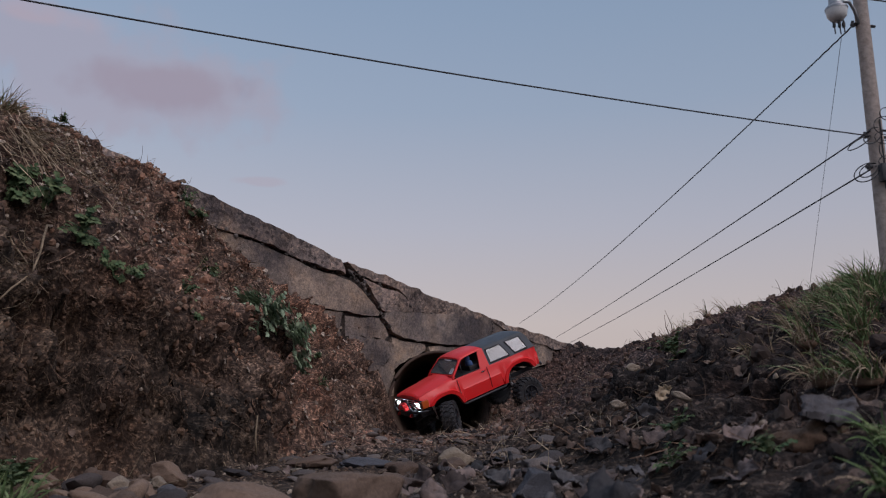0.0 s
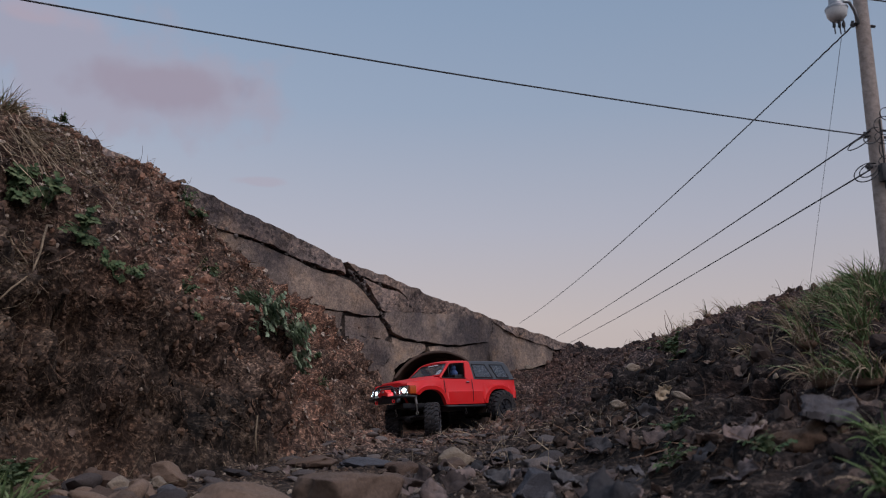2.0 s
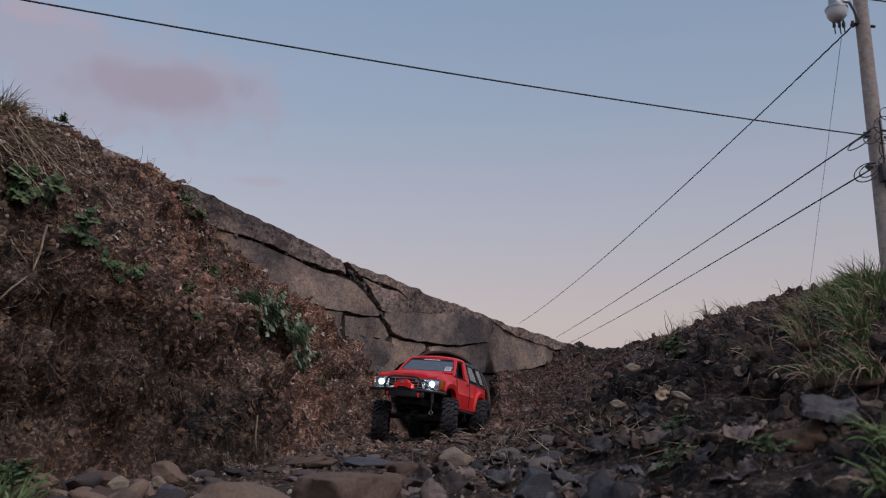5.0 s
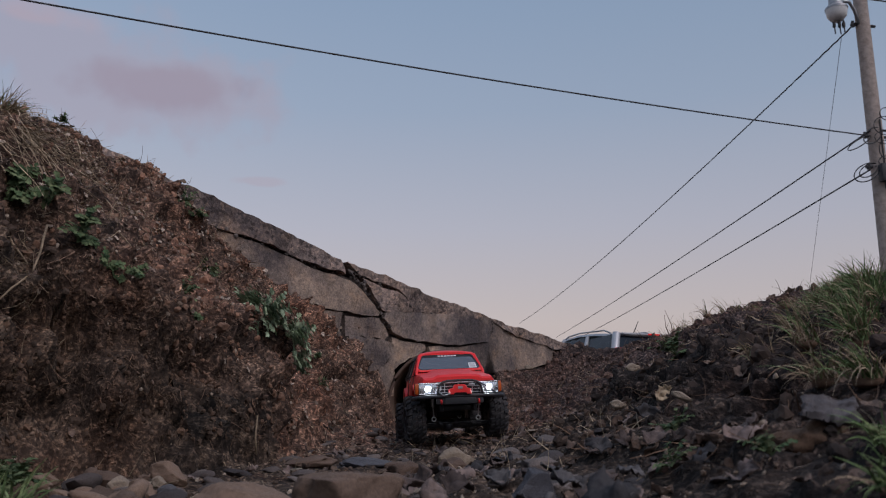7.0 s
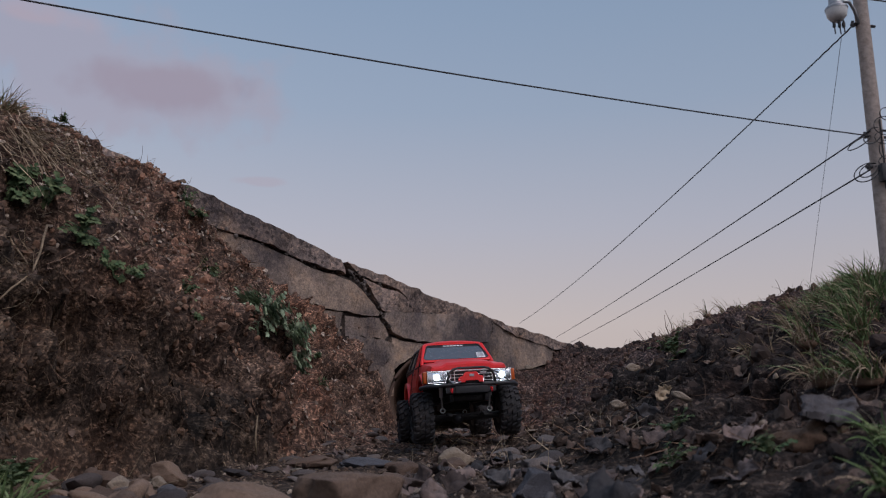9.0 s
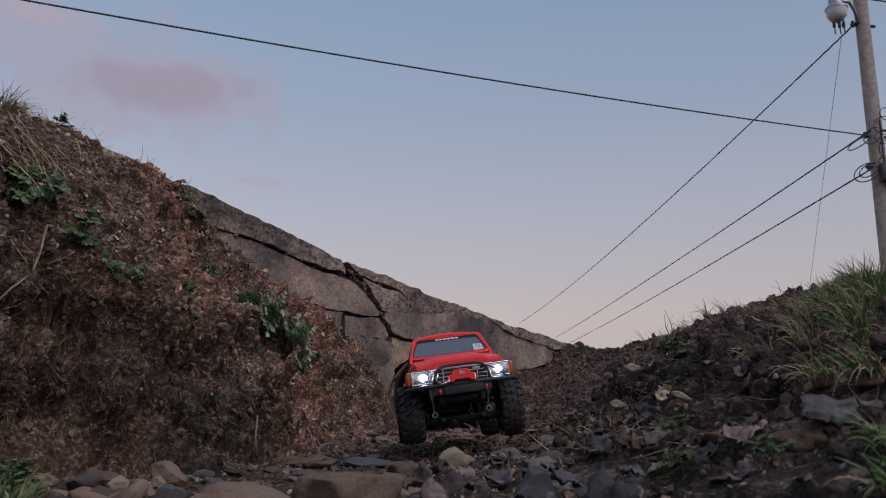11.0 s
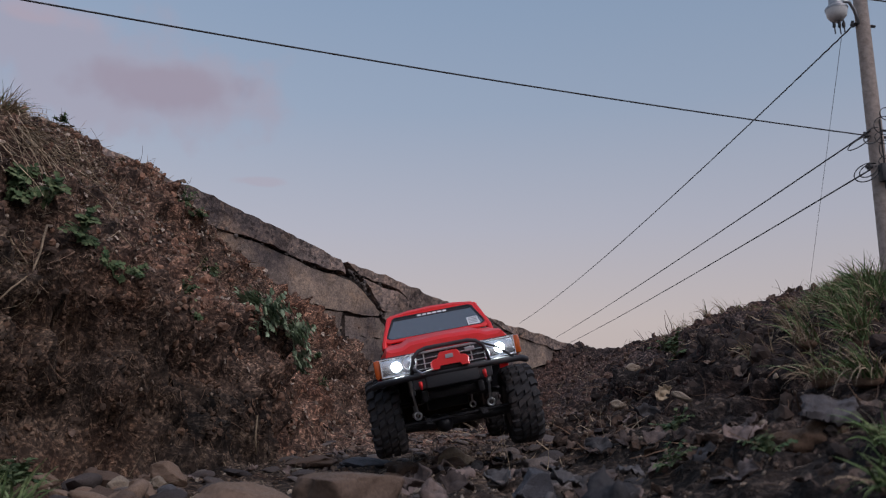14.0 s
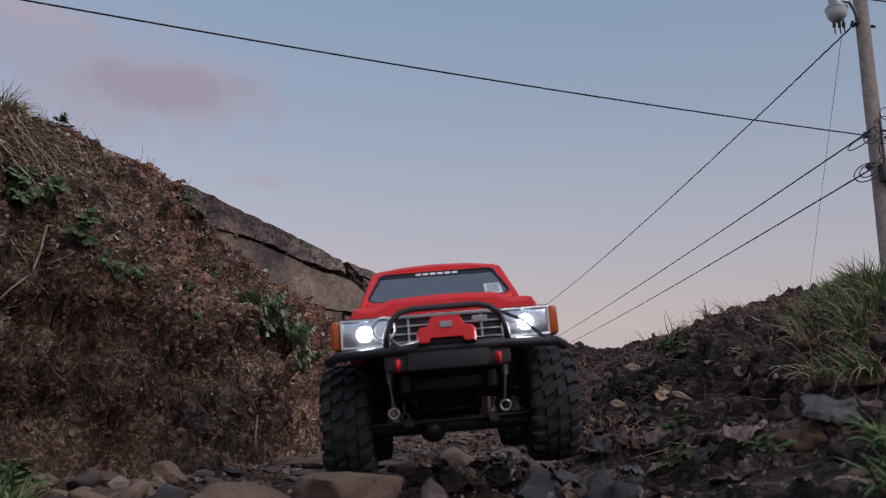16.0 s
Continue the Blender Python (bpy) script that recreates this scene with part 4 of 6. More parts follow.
    tube(bm, [(0.256, -0.045, 0.110), (0.262, -0.036, 0.103), (0.262, -0.022, 0.106)], 0.0016, 6)
    part("winch_line", bm, SILVER, bumper, smooth=180)


def rc_chassis(truck):
    bm = bmesh.new()
    for sgn in (1, -1):
        box(bm, (0.0, sgn * 0.036, 0.076), (0.44, 0.008, 0.014), 0.002)
    for x in (-0.19, -0.06, 0.06, 0.19):
        box(bm, (x, 0, 0.076), (0.012, 0.078, 0.010), 0.002)
    box(bm, (0.01, 0, 0.072), (0.10, 0.06, 0.03), 0.004)
    part("chassis", bm, STEEL_BLACK, truck, smooth=40)
    for sgn in (1, -1):
        bm = bmesh.new()
        tube(bm, [(0.092, sgn * 0.080, 0.072), (0.085, sgn * 0.088, 0.068), (-0.070, sgn * 0.088, 0.068), (-0.077, sgn * 0.080, 0.072)], 0.0036, 8)
        for x in (0.06, 0.0, -0.05):
            tube(bm, [(x, sgn * 0.04, 0.072), (x, sgn * 0.088, 0.068)], 0.0026, 6)
        part("rock_slider", bm, STEEL_BLACK, truck, smooth=50)
    for x, name in ((FRONT_X, "front_axle"), (REAR_X, "rear_axle")):
        bm = bmesh.new()
        tube(bm, [(x, -0.082, 0.040), (x, 0.082, 0.040)], 0.0062, 12)
        bmesh.ops.create_uvsphere(bm, u_segments=16, v_segments=10, radius=1, matrix=Matrix.Translation((x + 0.004, -0.016, 0.038)) @ Matrix.Diagonal((0.018, 0.012, 0.012, 1)))
        tube(bm, [(x + 0.020, -0.075, 0.044), (x + 0.020, 0.075, 0.046)], 0.0022, 8)
        axle = part(name, bm, STEEL_BLACK, truck, smooth=50)
        for sgn in (1, -1):
            bm = bmesh.new()
            tube(bm, [(x + 0.028, sgn * 0.051, 0.106), (x + 0.026, sgn * 0.051, 0.080)], 0.0042, 12)
            tube(bm, [(x + 0.026, sgn * 0.051, 0.082), (x + 0.022, sgn * 0.049, 0.058)], 0.0019, 8)
            part("shock_absorber", bm, SILVER, axle, "silver aluminium shock", smooth=50)
            bm = bmesh.new()
            ring(bm, (x + 0.023, sgn * 0.049, 0.0535), (1, 0, 0), 0.0045, 0.0016, 18, 8)
            part("shock_eye", bm, SILVER, axle, smooth=180)
            bm = bmesh.new()
            for k in range(6):
                box(bm, (x, sgn * 0.036, 0.042 + 0.0012 * k), (0.11 - 0.012 * k, 0.008, 0.001))
            part("leaf_spring", bm, STEEL_BLACK, axle)
    bm = bmesh.new()
    tube(bm, [(-0.226, -0.082, 0.086), (-0.235, -0.07, 0.086), (-0.235, 0.07, 0.086), (-0.226, 0.082, 0.086)], 0.0045, 8)
    part("rear_bumper", bm, STEEL_BLACK, truck, smooth=50)
    for sgn in (1, -1):
        bm = bmesh.new()
        box(bm, (-0.2255, sgn * 0.067, 0.118), (0.004, 0.015, 0.024), 0.001)
        part("tail_light", bm, TAIL, truck, "red tail lens")


def rc_wheel(truck):
    """Dark bead-lock rim with a chunky lugged tyre, turning about y."""
    bm = bmesh.new()
    prof = ((0.006, 0.012), (0.016, 0.013), (0.024, 0.017), (0.0275, 0.019), (0.0275, 0.014), (0.025, 0.0), (0.0275, -0.019), (0.006, -0.019))
    loft(bm, [[(r * math.cos(a), y, r * math.sin(a)) for r, y in prof] for a in (2 * math.pi * j / 32 for j in range(33))], False)
    bmesh.ops.remove_doubles(bm, verts=bm.verts[:], dist=1e-6)
    for k in range(6):
        a = k * math.pi / 3
        box(bm, (0.016, 0.0145, 0), (0.014, 0.004, 0.006), 0.001, Matrix.Rotation(a, 4, "Y"))
    tube(bm, [(0, 0.008, 0), (0, 0.021, 0)], 0.006, 8)
    bmesh.ops.recalc_face_normals(bm, faces=bm.faces[:])
    rim = part("wheel", bm, STEEL_BLACK, truck, "black bead-lock wheel with a mud tyre", smooth=40)
    bm = bmesh.new()
    # half profile from the middle outwards: radius, half width, lug height, lug push sideways, angular shift in pitches
    half = ((0.0508, 0.0008, 0.0, 0.0, 0.02), (0.0508, 0.0016, 0.0046, 0.0, 0.05), (0.0505, 0.0100, 0.0046, 0.0, 0.38), (0.0503, 0.0108, 0.0, 0.0, 0.42),
            (0.0502, 0.0117, 0.0046, 0.0, 0.80), (0.0492, 0.0178, 0.0046, 0.001, 0.90), (0.0470, 0.0205, 0.0034, 0.0018, 0.92), (0.0430, 0.0212, 0.0, 0.0022, 0.92),
            (0.0412, 0.0213, 0.0, 0.0, 0.92), (0.0340, 0.0205, 0.0, 0.0, 0.92), (0.0265, 0.0175, 0.0, 0.0, 0.92))
    lines = [(r, -y, h, -o, -f + 0.5) for r, y, h, o, f in half[::-1]] + list(half)
    secs = []
    for k in range(20):
        for ph, lug in ((0.0, 0), (0.07, 1), (0.50, 1), (0.57, 0), (0.8, 0)):
            sec = []
            for r, y, h, o, f in lines:
                a = 2 * math.pi * (k + ph * (1.12 if (k + (y > 0)) % 3 == 0 else 0.94) + f + 0.05 * math.sin(y * 900)) / 20
                rr = (r + h * lug) * 0.948
                sec.append((rr * math.cos(a), (y + o * lug) * 0.94, rr * math.sin(a)))
            secs.append(sec)
    loft(bm, secs + secs[:1], False)
    bmesh.ops.remove_doubles(bm, verts=bm.verts[:], dist=1e-6)
    bmesh.ops.recalc_face_normals(bm, faces=bm.faces[:])
    part("tyre", bm, RUBBER, rim, "dusty black lugged tyre", smooth=35)
    bm = bmesh.new()
    ring(bm, (0, 0.0195, 0), (0, 1, 0), 0.0262, 0.0016, 32, 8)
    part("bead_ring", bm, STEEL_BLACK, rim, smooth=180)
    return rim


def rc_truck():
    truck = tagged(new("toy_truck"), "red radio-controlled off-road truck with lit headlights", "toy truck")
    rc_body(truck)
    rc_front(truck)
    rc_chassis(truck)
    first = rc_wheel(truck)
    wheels = [first]
    for _ in range(3):
        wheels.append(copy_thing(first, Matrix()))
    return truck, wheels


TRUCK, WHEELS = rc_truck()

# ---- the car that passes on the road beyond ----


def passing_car():
    car = tagged(new("estate_car"), "silver car with roof rails driving away", "car")
    bm = bmesh.new()
    secs = []
    for x, zb, zt, y in ((-2.25, 0.5, 0.9, 0.78), (-2.2, 0.35, 1.02, 0.86), (-1.2, 0.28, 1.04, 0.91), (0.6, 0.26, 1.02, 0.91), (1.3, 0.28, 0.98, 0.90), (2.1, 0.35, 0.84, 0.84), (2.3, 0.45, 0.68, 0.7)):
        secs.append([Vector((x, b * y, z)) for b, z in ((-0.9, zb), (-1, zb + 0.12), (-1, zt - 0.12), (-0.94, zt), (0.94, zt), (1, zt - 0.12), (1, zb + 0.12), (0.9, zb))])
    vs = loft(bm, secs)
    bm.faces.new(vs[0][::-1])
    bm.faces.new(vs[-1])
    bmesh.ops.recalc_face_normals(bm, faces=bm.faces[:])
    part("body", bm, CAR_PAINT, car, smooth=40)
    bm = bmesh.new()
    secs = []
    for x, z, y in ((-2.02, 1.58, 0.60), (-1.95, 1.62, 0.64), (-1.2, 1.68, 0.66), (-0.6, 1.69, 0.66), (-0.1, 1.64, 0.65), (0.25, 1.55, 0.63)):
        secs.append([Vector((x, b * y, z + u)) for b, u in ((-1, -0.06), (-0.94, -0.01), (0, 0.02), (0.94, -0.01), (1, -0.06), (0, -0.04))])
    vs = loft(bm, secs)
    bm.faces.new(vs[0][::-1])
    bm.faces.new(vs[-1])
    bmesh.ops.recalc_face_normals(bm, faces=bm.faces[:])
    part("roof", bm, CAR_PAINT, car, smooth=40)
    for s in (1, -1):
        for (xa, xb), r in (((1.45, 0.25), 0.045), ((0.05, -0.02), 0.04), ((-1.0, -0.95), 0.05), ((-2.15, -1.98), 0.09)):
            bm = bmesh.new()
            tube(bm, [(xa, s * 0.86, 1.0), (xb, s * 0.63, 1.56 if xb > 0.1 else 1.62)], r, 8)
            part("pillar", bm, CAR_PAINT, car, smooth=60)
        for a, b, c, d in ((1.22, 0.06, 0.0, 0.20), (-0.02, -0.95, -0.92, -0.06), (-1.06, -2.05, -1.92, -1.02)):
            bm = bmesh.new()
            slab(bm, [(a, s * 0.85, 1.03), (b, s * 0.85, 1.03), (c, s * 0.64, 1.62), (d, s * 0.64, 1.55)], 0.01)
            bmesh.ops.recalc_face_normals(bm, faces=bm.faces[:])
            part("side_window", bm, CAR_GLASS, car)
        bm = bmesh.new()
        tube(bm, [(0.0, s * 0.60, 1.62), (-0.15, s * 0.60, 1.68), (-0.6, s * 0.60, 1.725), (-1.5, s * 0.60, 1.72), (-1.75, s * 0.60, 1.64)], 0.018, 8)
        part("roof_rail", bm, GALV, car, smooth=60)
        bm = bmesh.new()
        box(bm, (-2.17, s * 0.76, 1.12), (0.14, 0.14, 0.34), 0.03, None)
        part("tail_lamp", bm, TAIL, car, "red tail lamp", smooth=40)
        for x in (1.4, -1.35):
            bm = bmesh.new()
            tube(bm, [(x, s * 0.70, 0.33), (x, s * 0.92, 0.33)], 0.33, 24)
            part("wheel", bm, RUBBER, car, smooth=40)
    bm = bmesh.new()
    slab(bm, [(-2.16, -0.72, 1.05), (-2.16, 0.72, 1.05), (-2.0, 0.60, 1.60), (-2.0, -0.60, 1.60)], 0.01)
    part("rear_window", bm, CAR_TINT, car, "dark rear window")
    bm = bmesh.new()
    slab(bm, [(1.45, -0.80, 1.02), (1.45, 0.80, 1.02), (0.26, 0.62, 1.55), (0.26, -0.62, 1.55)], 0.01)
    part("windscreen", bm, CAR_GLASS, car)
    bm = bmesh.new()
    tube(bm, [(-1.80, 0.0, 1.66), (-1.98, 0.0, 1.92)], 0.012, 6, True, 0.005)
    part("antenna", bm, CABLE, car)
    bm = bmesh.new()
    box(bm, (-2.05, 0, 1.61), (0.14, 1.1, 0.045), 0.015)
    spoiler = part("spoiler", bm, CAR_PAINT, car, smooth=40)
    bm = bmesh.new()
    box(bm, (-2.125, -0.30, 1.61), (0.012, 0.34, 0.035), 0.004)
    part("brake_light", bm, TAIL, spoiler, "red high brake light")
    return car


CAR = passing_car()


def road():
    bm = bmesh.new()
    d = Vector((-0.386, 0.922, 0))
    n = Vector((d.y, -d.x, 0))
    c = Vector((3.57, 18.95, 0.035))
    secs = []
    for k in np.linspace(-60, 120, 60):
        p = c + d * float(k)
        secs.append([p - n * 2.2 + Vector((0, 0, -0.15)), p - n * 2.2, p + n * 3.8, p + n * 3.8 + Vector((0, 0, -0.15))])
    loft(bm, secs)
    bmesh.ops.recalc_face_normals(bm, faces=bm.faces[:])
    tagged(part("road", bm, ASPHALT), "plain grey asphalt road beyond the bank", "road", kind="structure")


road()

# ---- stones ----


def stone_mesh(name, seed, flat=0.6, lump=0.28, sub=2, mat=None, cap=9.0):
    """A worn, slightly angular stone of about unit size."""
    bm = bmesh.new()
    bmesh.ops.create_icosphere(bm, subdivisions=sub, radius=0.5)
    rr = random.Random(seed)
    cuts = [(Vector((rr.gauss(0, 1), rr.gauss(0, 1), rr.gauss(0, 1))).normalized(), rr.uniform(0.28, 0.42)) for _ in range(7)]
    off = Vector((seed * 7.3, seed * 1.7, seed * 3.9))
    for v in bm.verts:
        p = v.co.copy()
        for d, lim in cuts:
            over = p.dot(d) - lim
            if over > 0:
                p -= d * over * 0.85
        p *= 1 + lump * noise.noise(p * 2.2 + off) + lump * 0.4 * noise.noise(p * 6 + off) + (lump * 0.16 * noise.noise(p * 17 + off) if sub > 2 else 0)
        p.z *= flat
        if p.z > cap:
            p.z = cap + (p.z - cap) * 0.22
        v.co = p
    me = bpy.data.meshes.new(name)
    bm.to_mesh(me)
    bm.free()
    for p in me.polygons:
        p.use_smooth = True
    me.set_sharp_from_angle(angle=radians(48))
    if mat:
        me.materials.append(mat)
    return me


STONE_MESHES = [stone_mesh("creek_stone", 20 + k, 0.45 + 0.07 * (k % 4), mat=STONE) for k in range(9)]


def stone(name, label, me, p, size, turn=(0, 0, 0), group="", mat=None, sink=0.2):
    ob = new(name, me)
    if mat:
        ob.data = me.copy()
        ob.data.materials.clear()
        ob.data.materials.append(mat)
    low = min(v.co.z for v in me.vertices)
    z = p[2] - low * size[2] - sink * size[2] * 0.5
    ob.matrix_world = Matrix.LocRotScale((p[0], p[1], z), Euler([radians(a) for a in turn]), size)
    return tagged(ob, label, "stone", group)


def wedge_mesh():
    """A sharp-ridged, leaning splinter of slate, about one unit high."""
    bm = bmesh.new()
    base = ((-0.5, -0.4), (0.45, -0.5), (0.55, 0.35), (-0.35, 0.5))
    top = ((-0.18, -0.12), (0.06, -0.2), (0.10, 0.1), (-0.12, 0.16))
    loft(bm, [[(x, y, 0.0) for x, y in base], [(x * 0.75 - 0.02, y * 0.7, 0.45) for x, y in base], [(x, y, 0.95) for x, y in top]])
    bmesh.ops.contextual_create(bm, geom=[v for v in bm.verts if v.co.z > 0.9])
    bmesh.ops.contextual_create(bm, geom=[v for v in bm.verts if v.co.z < 0.01])
    bmesh.ops.subdivide_edges(bm, edges=bm.edges[:], cuts=2, use_grid_fill=True)
    for v in bm.verts:
        v.co += 0.09 * noise.noise_vector(v.co * 2.7) + 0.04 * noise.noise_vector(v.co * 8)
    bmesh.ops.recalc_face_normals(bm, faces=bm.faces[:])
    me = bpy.data.meshes.new("slate_wedge")
    bm.to_mesh(me)
    bm.free()
    return me


def creek_stones():
    # the ones that stand out
    big = [stone_mesh("large_rock", 60 + k, f, 0.3, 4) for k, f in ((0, 0.62), (1, 0.34), (2, 0.75), (3, 0.5), (4, 0.9))]
    stone("brown_rock", "broad brown rock with a worn flat top in the ditch", stone_mesh("brown_rock", 60, 0.75, 0.3, 5, None, 0.16), (-0.070, 0.625, -0.016), (0.086, 0.060, 0.104), (0, 0, 8), mat=ROCK)
    stone("tan_slab_stone", "flat tan slab of stone lying among pebbles", big[1], (-0.180, 0.710, -0.014), (0.118, 0.075, 0.135), (0, 2, -6), mat=TAN)
    stone("rounded_pale_rock", "rounded pale tan rock in the middle of the ditch", big[2], (0.020, 1.22, -0.010), (0.060, 0.048, 0.052), (0, 0, 30), mat=PALE)
    stone("slate_wedge", "upright blue-grey wedge of stone", wedge_mesh(), (0.070, 0.70, -0.014), (0.058, 0.036, 0.052), (10, 14, 20), mat=SLATE)
    stone("low_tan_stone", "low smooth tan stone at the front of the ditch", big[1], (0.040, 0.620, -0.020), (0.11, 0.05, 0.072), (0, 0, 3), mat=ROCK)
    stone("grey_slab_stone", "flat grey slab lying in the creek bed", big[1], (-0.135, 1.38, -0.014), (0.12, 0.09, 0.06), (0, 3, 15), mat=SLATE)
    stone("grey_slab_stone", "flat brown slab lying at the foot of the bank", big[3], (-0.235, 1.43, -0.016), (0.10, 0.07, 0.045), (0, -4, 40), mat=ROCK)
    stone("pale_pebble", "pale egg-shaped pebble at the foot of the bank", big[2], (-0.232, 2.20, 0.0), (0.034, 0.026, 0.034), (0, 10, 0), mat=PALE)
    stone("tan_pebble", "smooth tan pebble stuck in a soil bank", big[2], (0.398, 1.675, 0.158), (0.034, 0.026, 0.026), (0, -10, 20), mat=PALE)
    stone("white_pebble", "small white pebble in dark soil by the wall", big[2], (0.345, 3.20, 0.232), (0.036, 0.03, 0.028), mat=PALE)
    stone("white_pebble", "small white pebble on the soil bank", big[2], (0.249, 1.144, 0.083), (0.024, 0.018, 0.018), mat=PALE)
    stone("white_pebble", "long white pebble beside dry grass", big[2], (0.290, 0.975, 0.094), (0.026, 0.012, 0.012), (0, 20, -25), mat=PALE)
    stone("pale_flat_stone", "pale flat stone half out of the cut bank", big[3], (-0.389, 2.03, 0.112), (0.036, 0.03, 0.026), (0, 35, 0), mat=PALE)
    for k in range(14):
        x, y = (-0.068 if k % 2 else 0.112) + RNG.uniform(-0.012, 0.012), 0.78 + 0.045 * k + RNG.uniform(-0.01, 0.01)
        stone("bedded_stone", "worn brown stone bedded along the wheel track", big[(0, 3, 1)[k % 3]], (x, y, float(ground_height(x, y)) - 0.006), (RNG.uniform(0.045, 0.06), RNG.uniform(0.04, 0.055), RNG.uniform(0.036, 0.048)), (0, 0, RNG.uniform(0, 360)), "track stones", (STONE, ROCK, STONE, ROCK)[k % 4])
    for k in range(11):
        x, y = RNG.uniform(-0.245, 0.215), RNG.uniform(1.0, 2.4)
        stone("tan_stone", "weathered tan stone bedded in the ditch floor", big[k % 4], (x, y, float(ground_height(x, y)) - 0.003), (RNG.uniform(0.035, 0.06), RNG.uniform(0.03, 0.05), RNG.uniform(0.016, 0.026)), (0, 0, RNG.uniform(0, 360)), "bedded stones", ROCK if k % 3 else PALE)
    # the pebble heap at the foot of the cut bank
    for k in range(30):
        y = RNG.uniform(0.76, 1.04)
        x = -y * RNG.uniform(0.30, 0.45)
        p, _ = on_ground(x, y)
        s = RNG.uniform(0.022, 0.040)
        stone("pebble", "rounded tan and grey pebble in a loose heap", STONE_MESHES[k % 9] if k % 4 else big[3], (x, y, p.z), (s * RNG.uniform(1, 1.4), s, s * RNG.uniform(0.8, 1.3)), (RNG.uniform(-15, 15), RNG.uniform(-15, 15), RNG.uniform(0, 360)), "pebble heap", (STONE, TAN, STONE, ROCK, ROCK, TAN)[k % 6])
    for x, y, a, b, tone, turn in ((-0.425, 0.985, 0.052, 0.034, TAN, 25), (-0.378, 0.965, 0.034, 0.026, PALE, 50), (-0.338, 0.93, 0.044, 0.028, TAN, -30), (-0.352, 1.02, 0.020, 0.018, PALE, 0), (-0.312, 0.945, 0.030, 0.024, SLATE, 10), (-0.405, 1.07, 0.036, 0.026, ROCK, 15),
                                   (-0.445, 1.06, 0.026, 0.024, ROCK, 70), (-0.36, 1.08, 0.058, 0.036, TAN, -20), (-0.425, 0.92, 0.036, 0.022, TAN, -25), (-0.40, 1.14, 0.042, 0.026, ROCK, 5), (-0.505, 1.05, 0.026, 0.022, TAN, 40), (-0.49, 1.00, 0.030, 0.022, TAN, 10)):
        p, _ = on_ground(x, y)
        stone("pebble", "rounded tan and grey pebble in a loose heap", big[(2, 3)[turn % 2]], (x, y, p.z), (a, b, b * 1.15), (turn * 0.3, 10 - turn * 0.2, turn), "pebble heap", tone)
    # the bed of the ditch
    for k, (p, n) in enumerate(pick_ground(lambda p, n: p.z < 0.05 and n.z > 0.75, 190, -0.42, 0.24, 0.62, 2.75)):
        s = RNG.uniform(0.012, 0.036) * (1.15 if abs(p.x) > 0.13 else 0.85)
        stone("creek_stone", "worn creek stone bedded in the ditch floor", STONE_MESHES[k % 9], p, (s * RNG.uniform(1, 1.6), s, s * RNG.uniform(0.6, 0.95)), (RNG.uniform(-12, 12), RNG.uniform(-12, 12), RNG.uniform(0, 360)), "creek stones")


creek_stones()


def scatter_mesh(name, label, category, mat, pieces):
    """Many small loose bits joined into one mesh of stuff: pieces are (verts, faces)."""
    verts, faces = [], []
    for v, f in pieces:
        o = len(verts)
        verts += v
        faces += [tuple(i + o for i in q) for q in f]
    me = bpy.data.meshes.new(name)
    me.from_pydata(verts, [], faces)
    me.materials.append(mat)
    return tagged(new(name, me), label, category, kind="stuff")


def ico(sub):
    bm = bmesh.new()
    bmesh.ops.create_icosphere(bm, subdivisions=sub, radius=0.5)
    bm.verts.ensure_lookup_table()
    v = [x.co.copy() for x in bm.verts]
    f = [tuple(x.index for x in q.verts) for q in bm.faces]
    bm.free()
    return v, f


ICO1, ICO2 = ico(1), ico(2)


def lump_piece(p, s, flat, shape=ICO1, jag=0.35):
    m = Euler([RNG.uniform(0, 6.28) for _ in range(3)]).to_matrix()
    k = [1 + RNG.uniform(-jag, jag) for _ in shape[0]]
    return [tuple(p + (m @ Vector((v.x, v.y * flat[0], v.z * flat[1]))) * s * q) for v, q in zip(shape[0], k)], shape[1]


def in_sight(p):
    return p.y > 0.5 and abs(p.x) < 0.66 * p.y + 0.12


def is_bank(p, n):
    return p.z > 0.03 and in_sight(p) and not (abs(p.x - PIPE_X) < 0.19 and p.y > 2.75)


def is_floor(p, n):
    return p.z < 0.06 and in_sight(p) and p.y < 2.85


gravel = [lump_piece(p + n * 0.001, RNG.choice((0.003, 0.004, 0.006, 0.008, 0.011)) * (1.0 if p.x < 0.1 else 0.8), (RNG.uniform(0.6, 1), RNG.uniform(0.35, 0.7)), ICO1, 0.2) for p, n in pick_ground(is_bank, 4200) + pick_ground(lambda p, n: is_bank(p, n) and p.x < -0.2 and p.z > 0.2, 4200) + pick_ground(is_floor, 2200, -0.6, 0.35, 0.5, 2.9)]
scatter_mesh("gravel", "loose tan and grey gravel strewn over the ditch", "gravel", GRAVEL, gravel)
clods = [lump_piece(p, RNG.choice((0.005, 0.007, 0.010, 0.013, 0.017)) * (1.25 if p.x > 0 else 1.0), (0.85, 0.7), ICO2, 0.26) for p, n in pick_ground(is_bank, 4600) + pick_ground(lambda p, n: is_bank(p, n) and p.x < -0.2, 3400)]
for p, n in pick_ground(lambda p, n: is_bank(p, n) and p.x < -0.2 and n.z < 0.55 and p.z < 0.4 and p.y < 2.0, 5200):
    down = (Vector((0, 0, -1)) + n * n.z).normalized()
    clods.append(lump_piece(p + down * RNG.uniform(-0.016, 0.016) - n * 0.001, RNG.choice((0.004, 0.005, 0.007, 0.009, 0.013)), (0.8, 0.6), ICO1, 0.34))
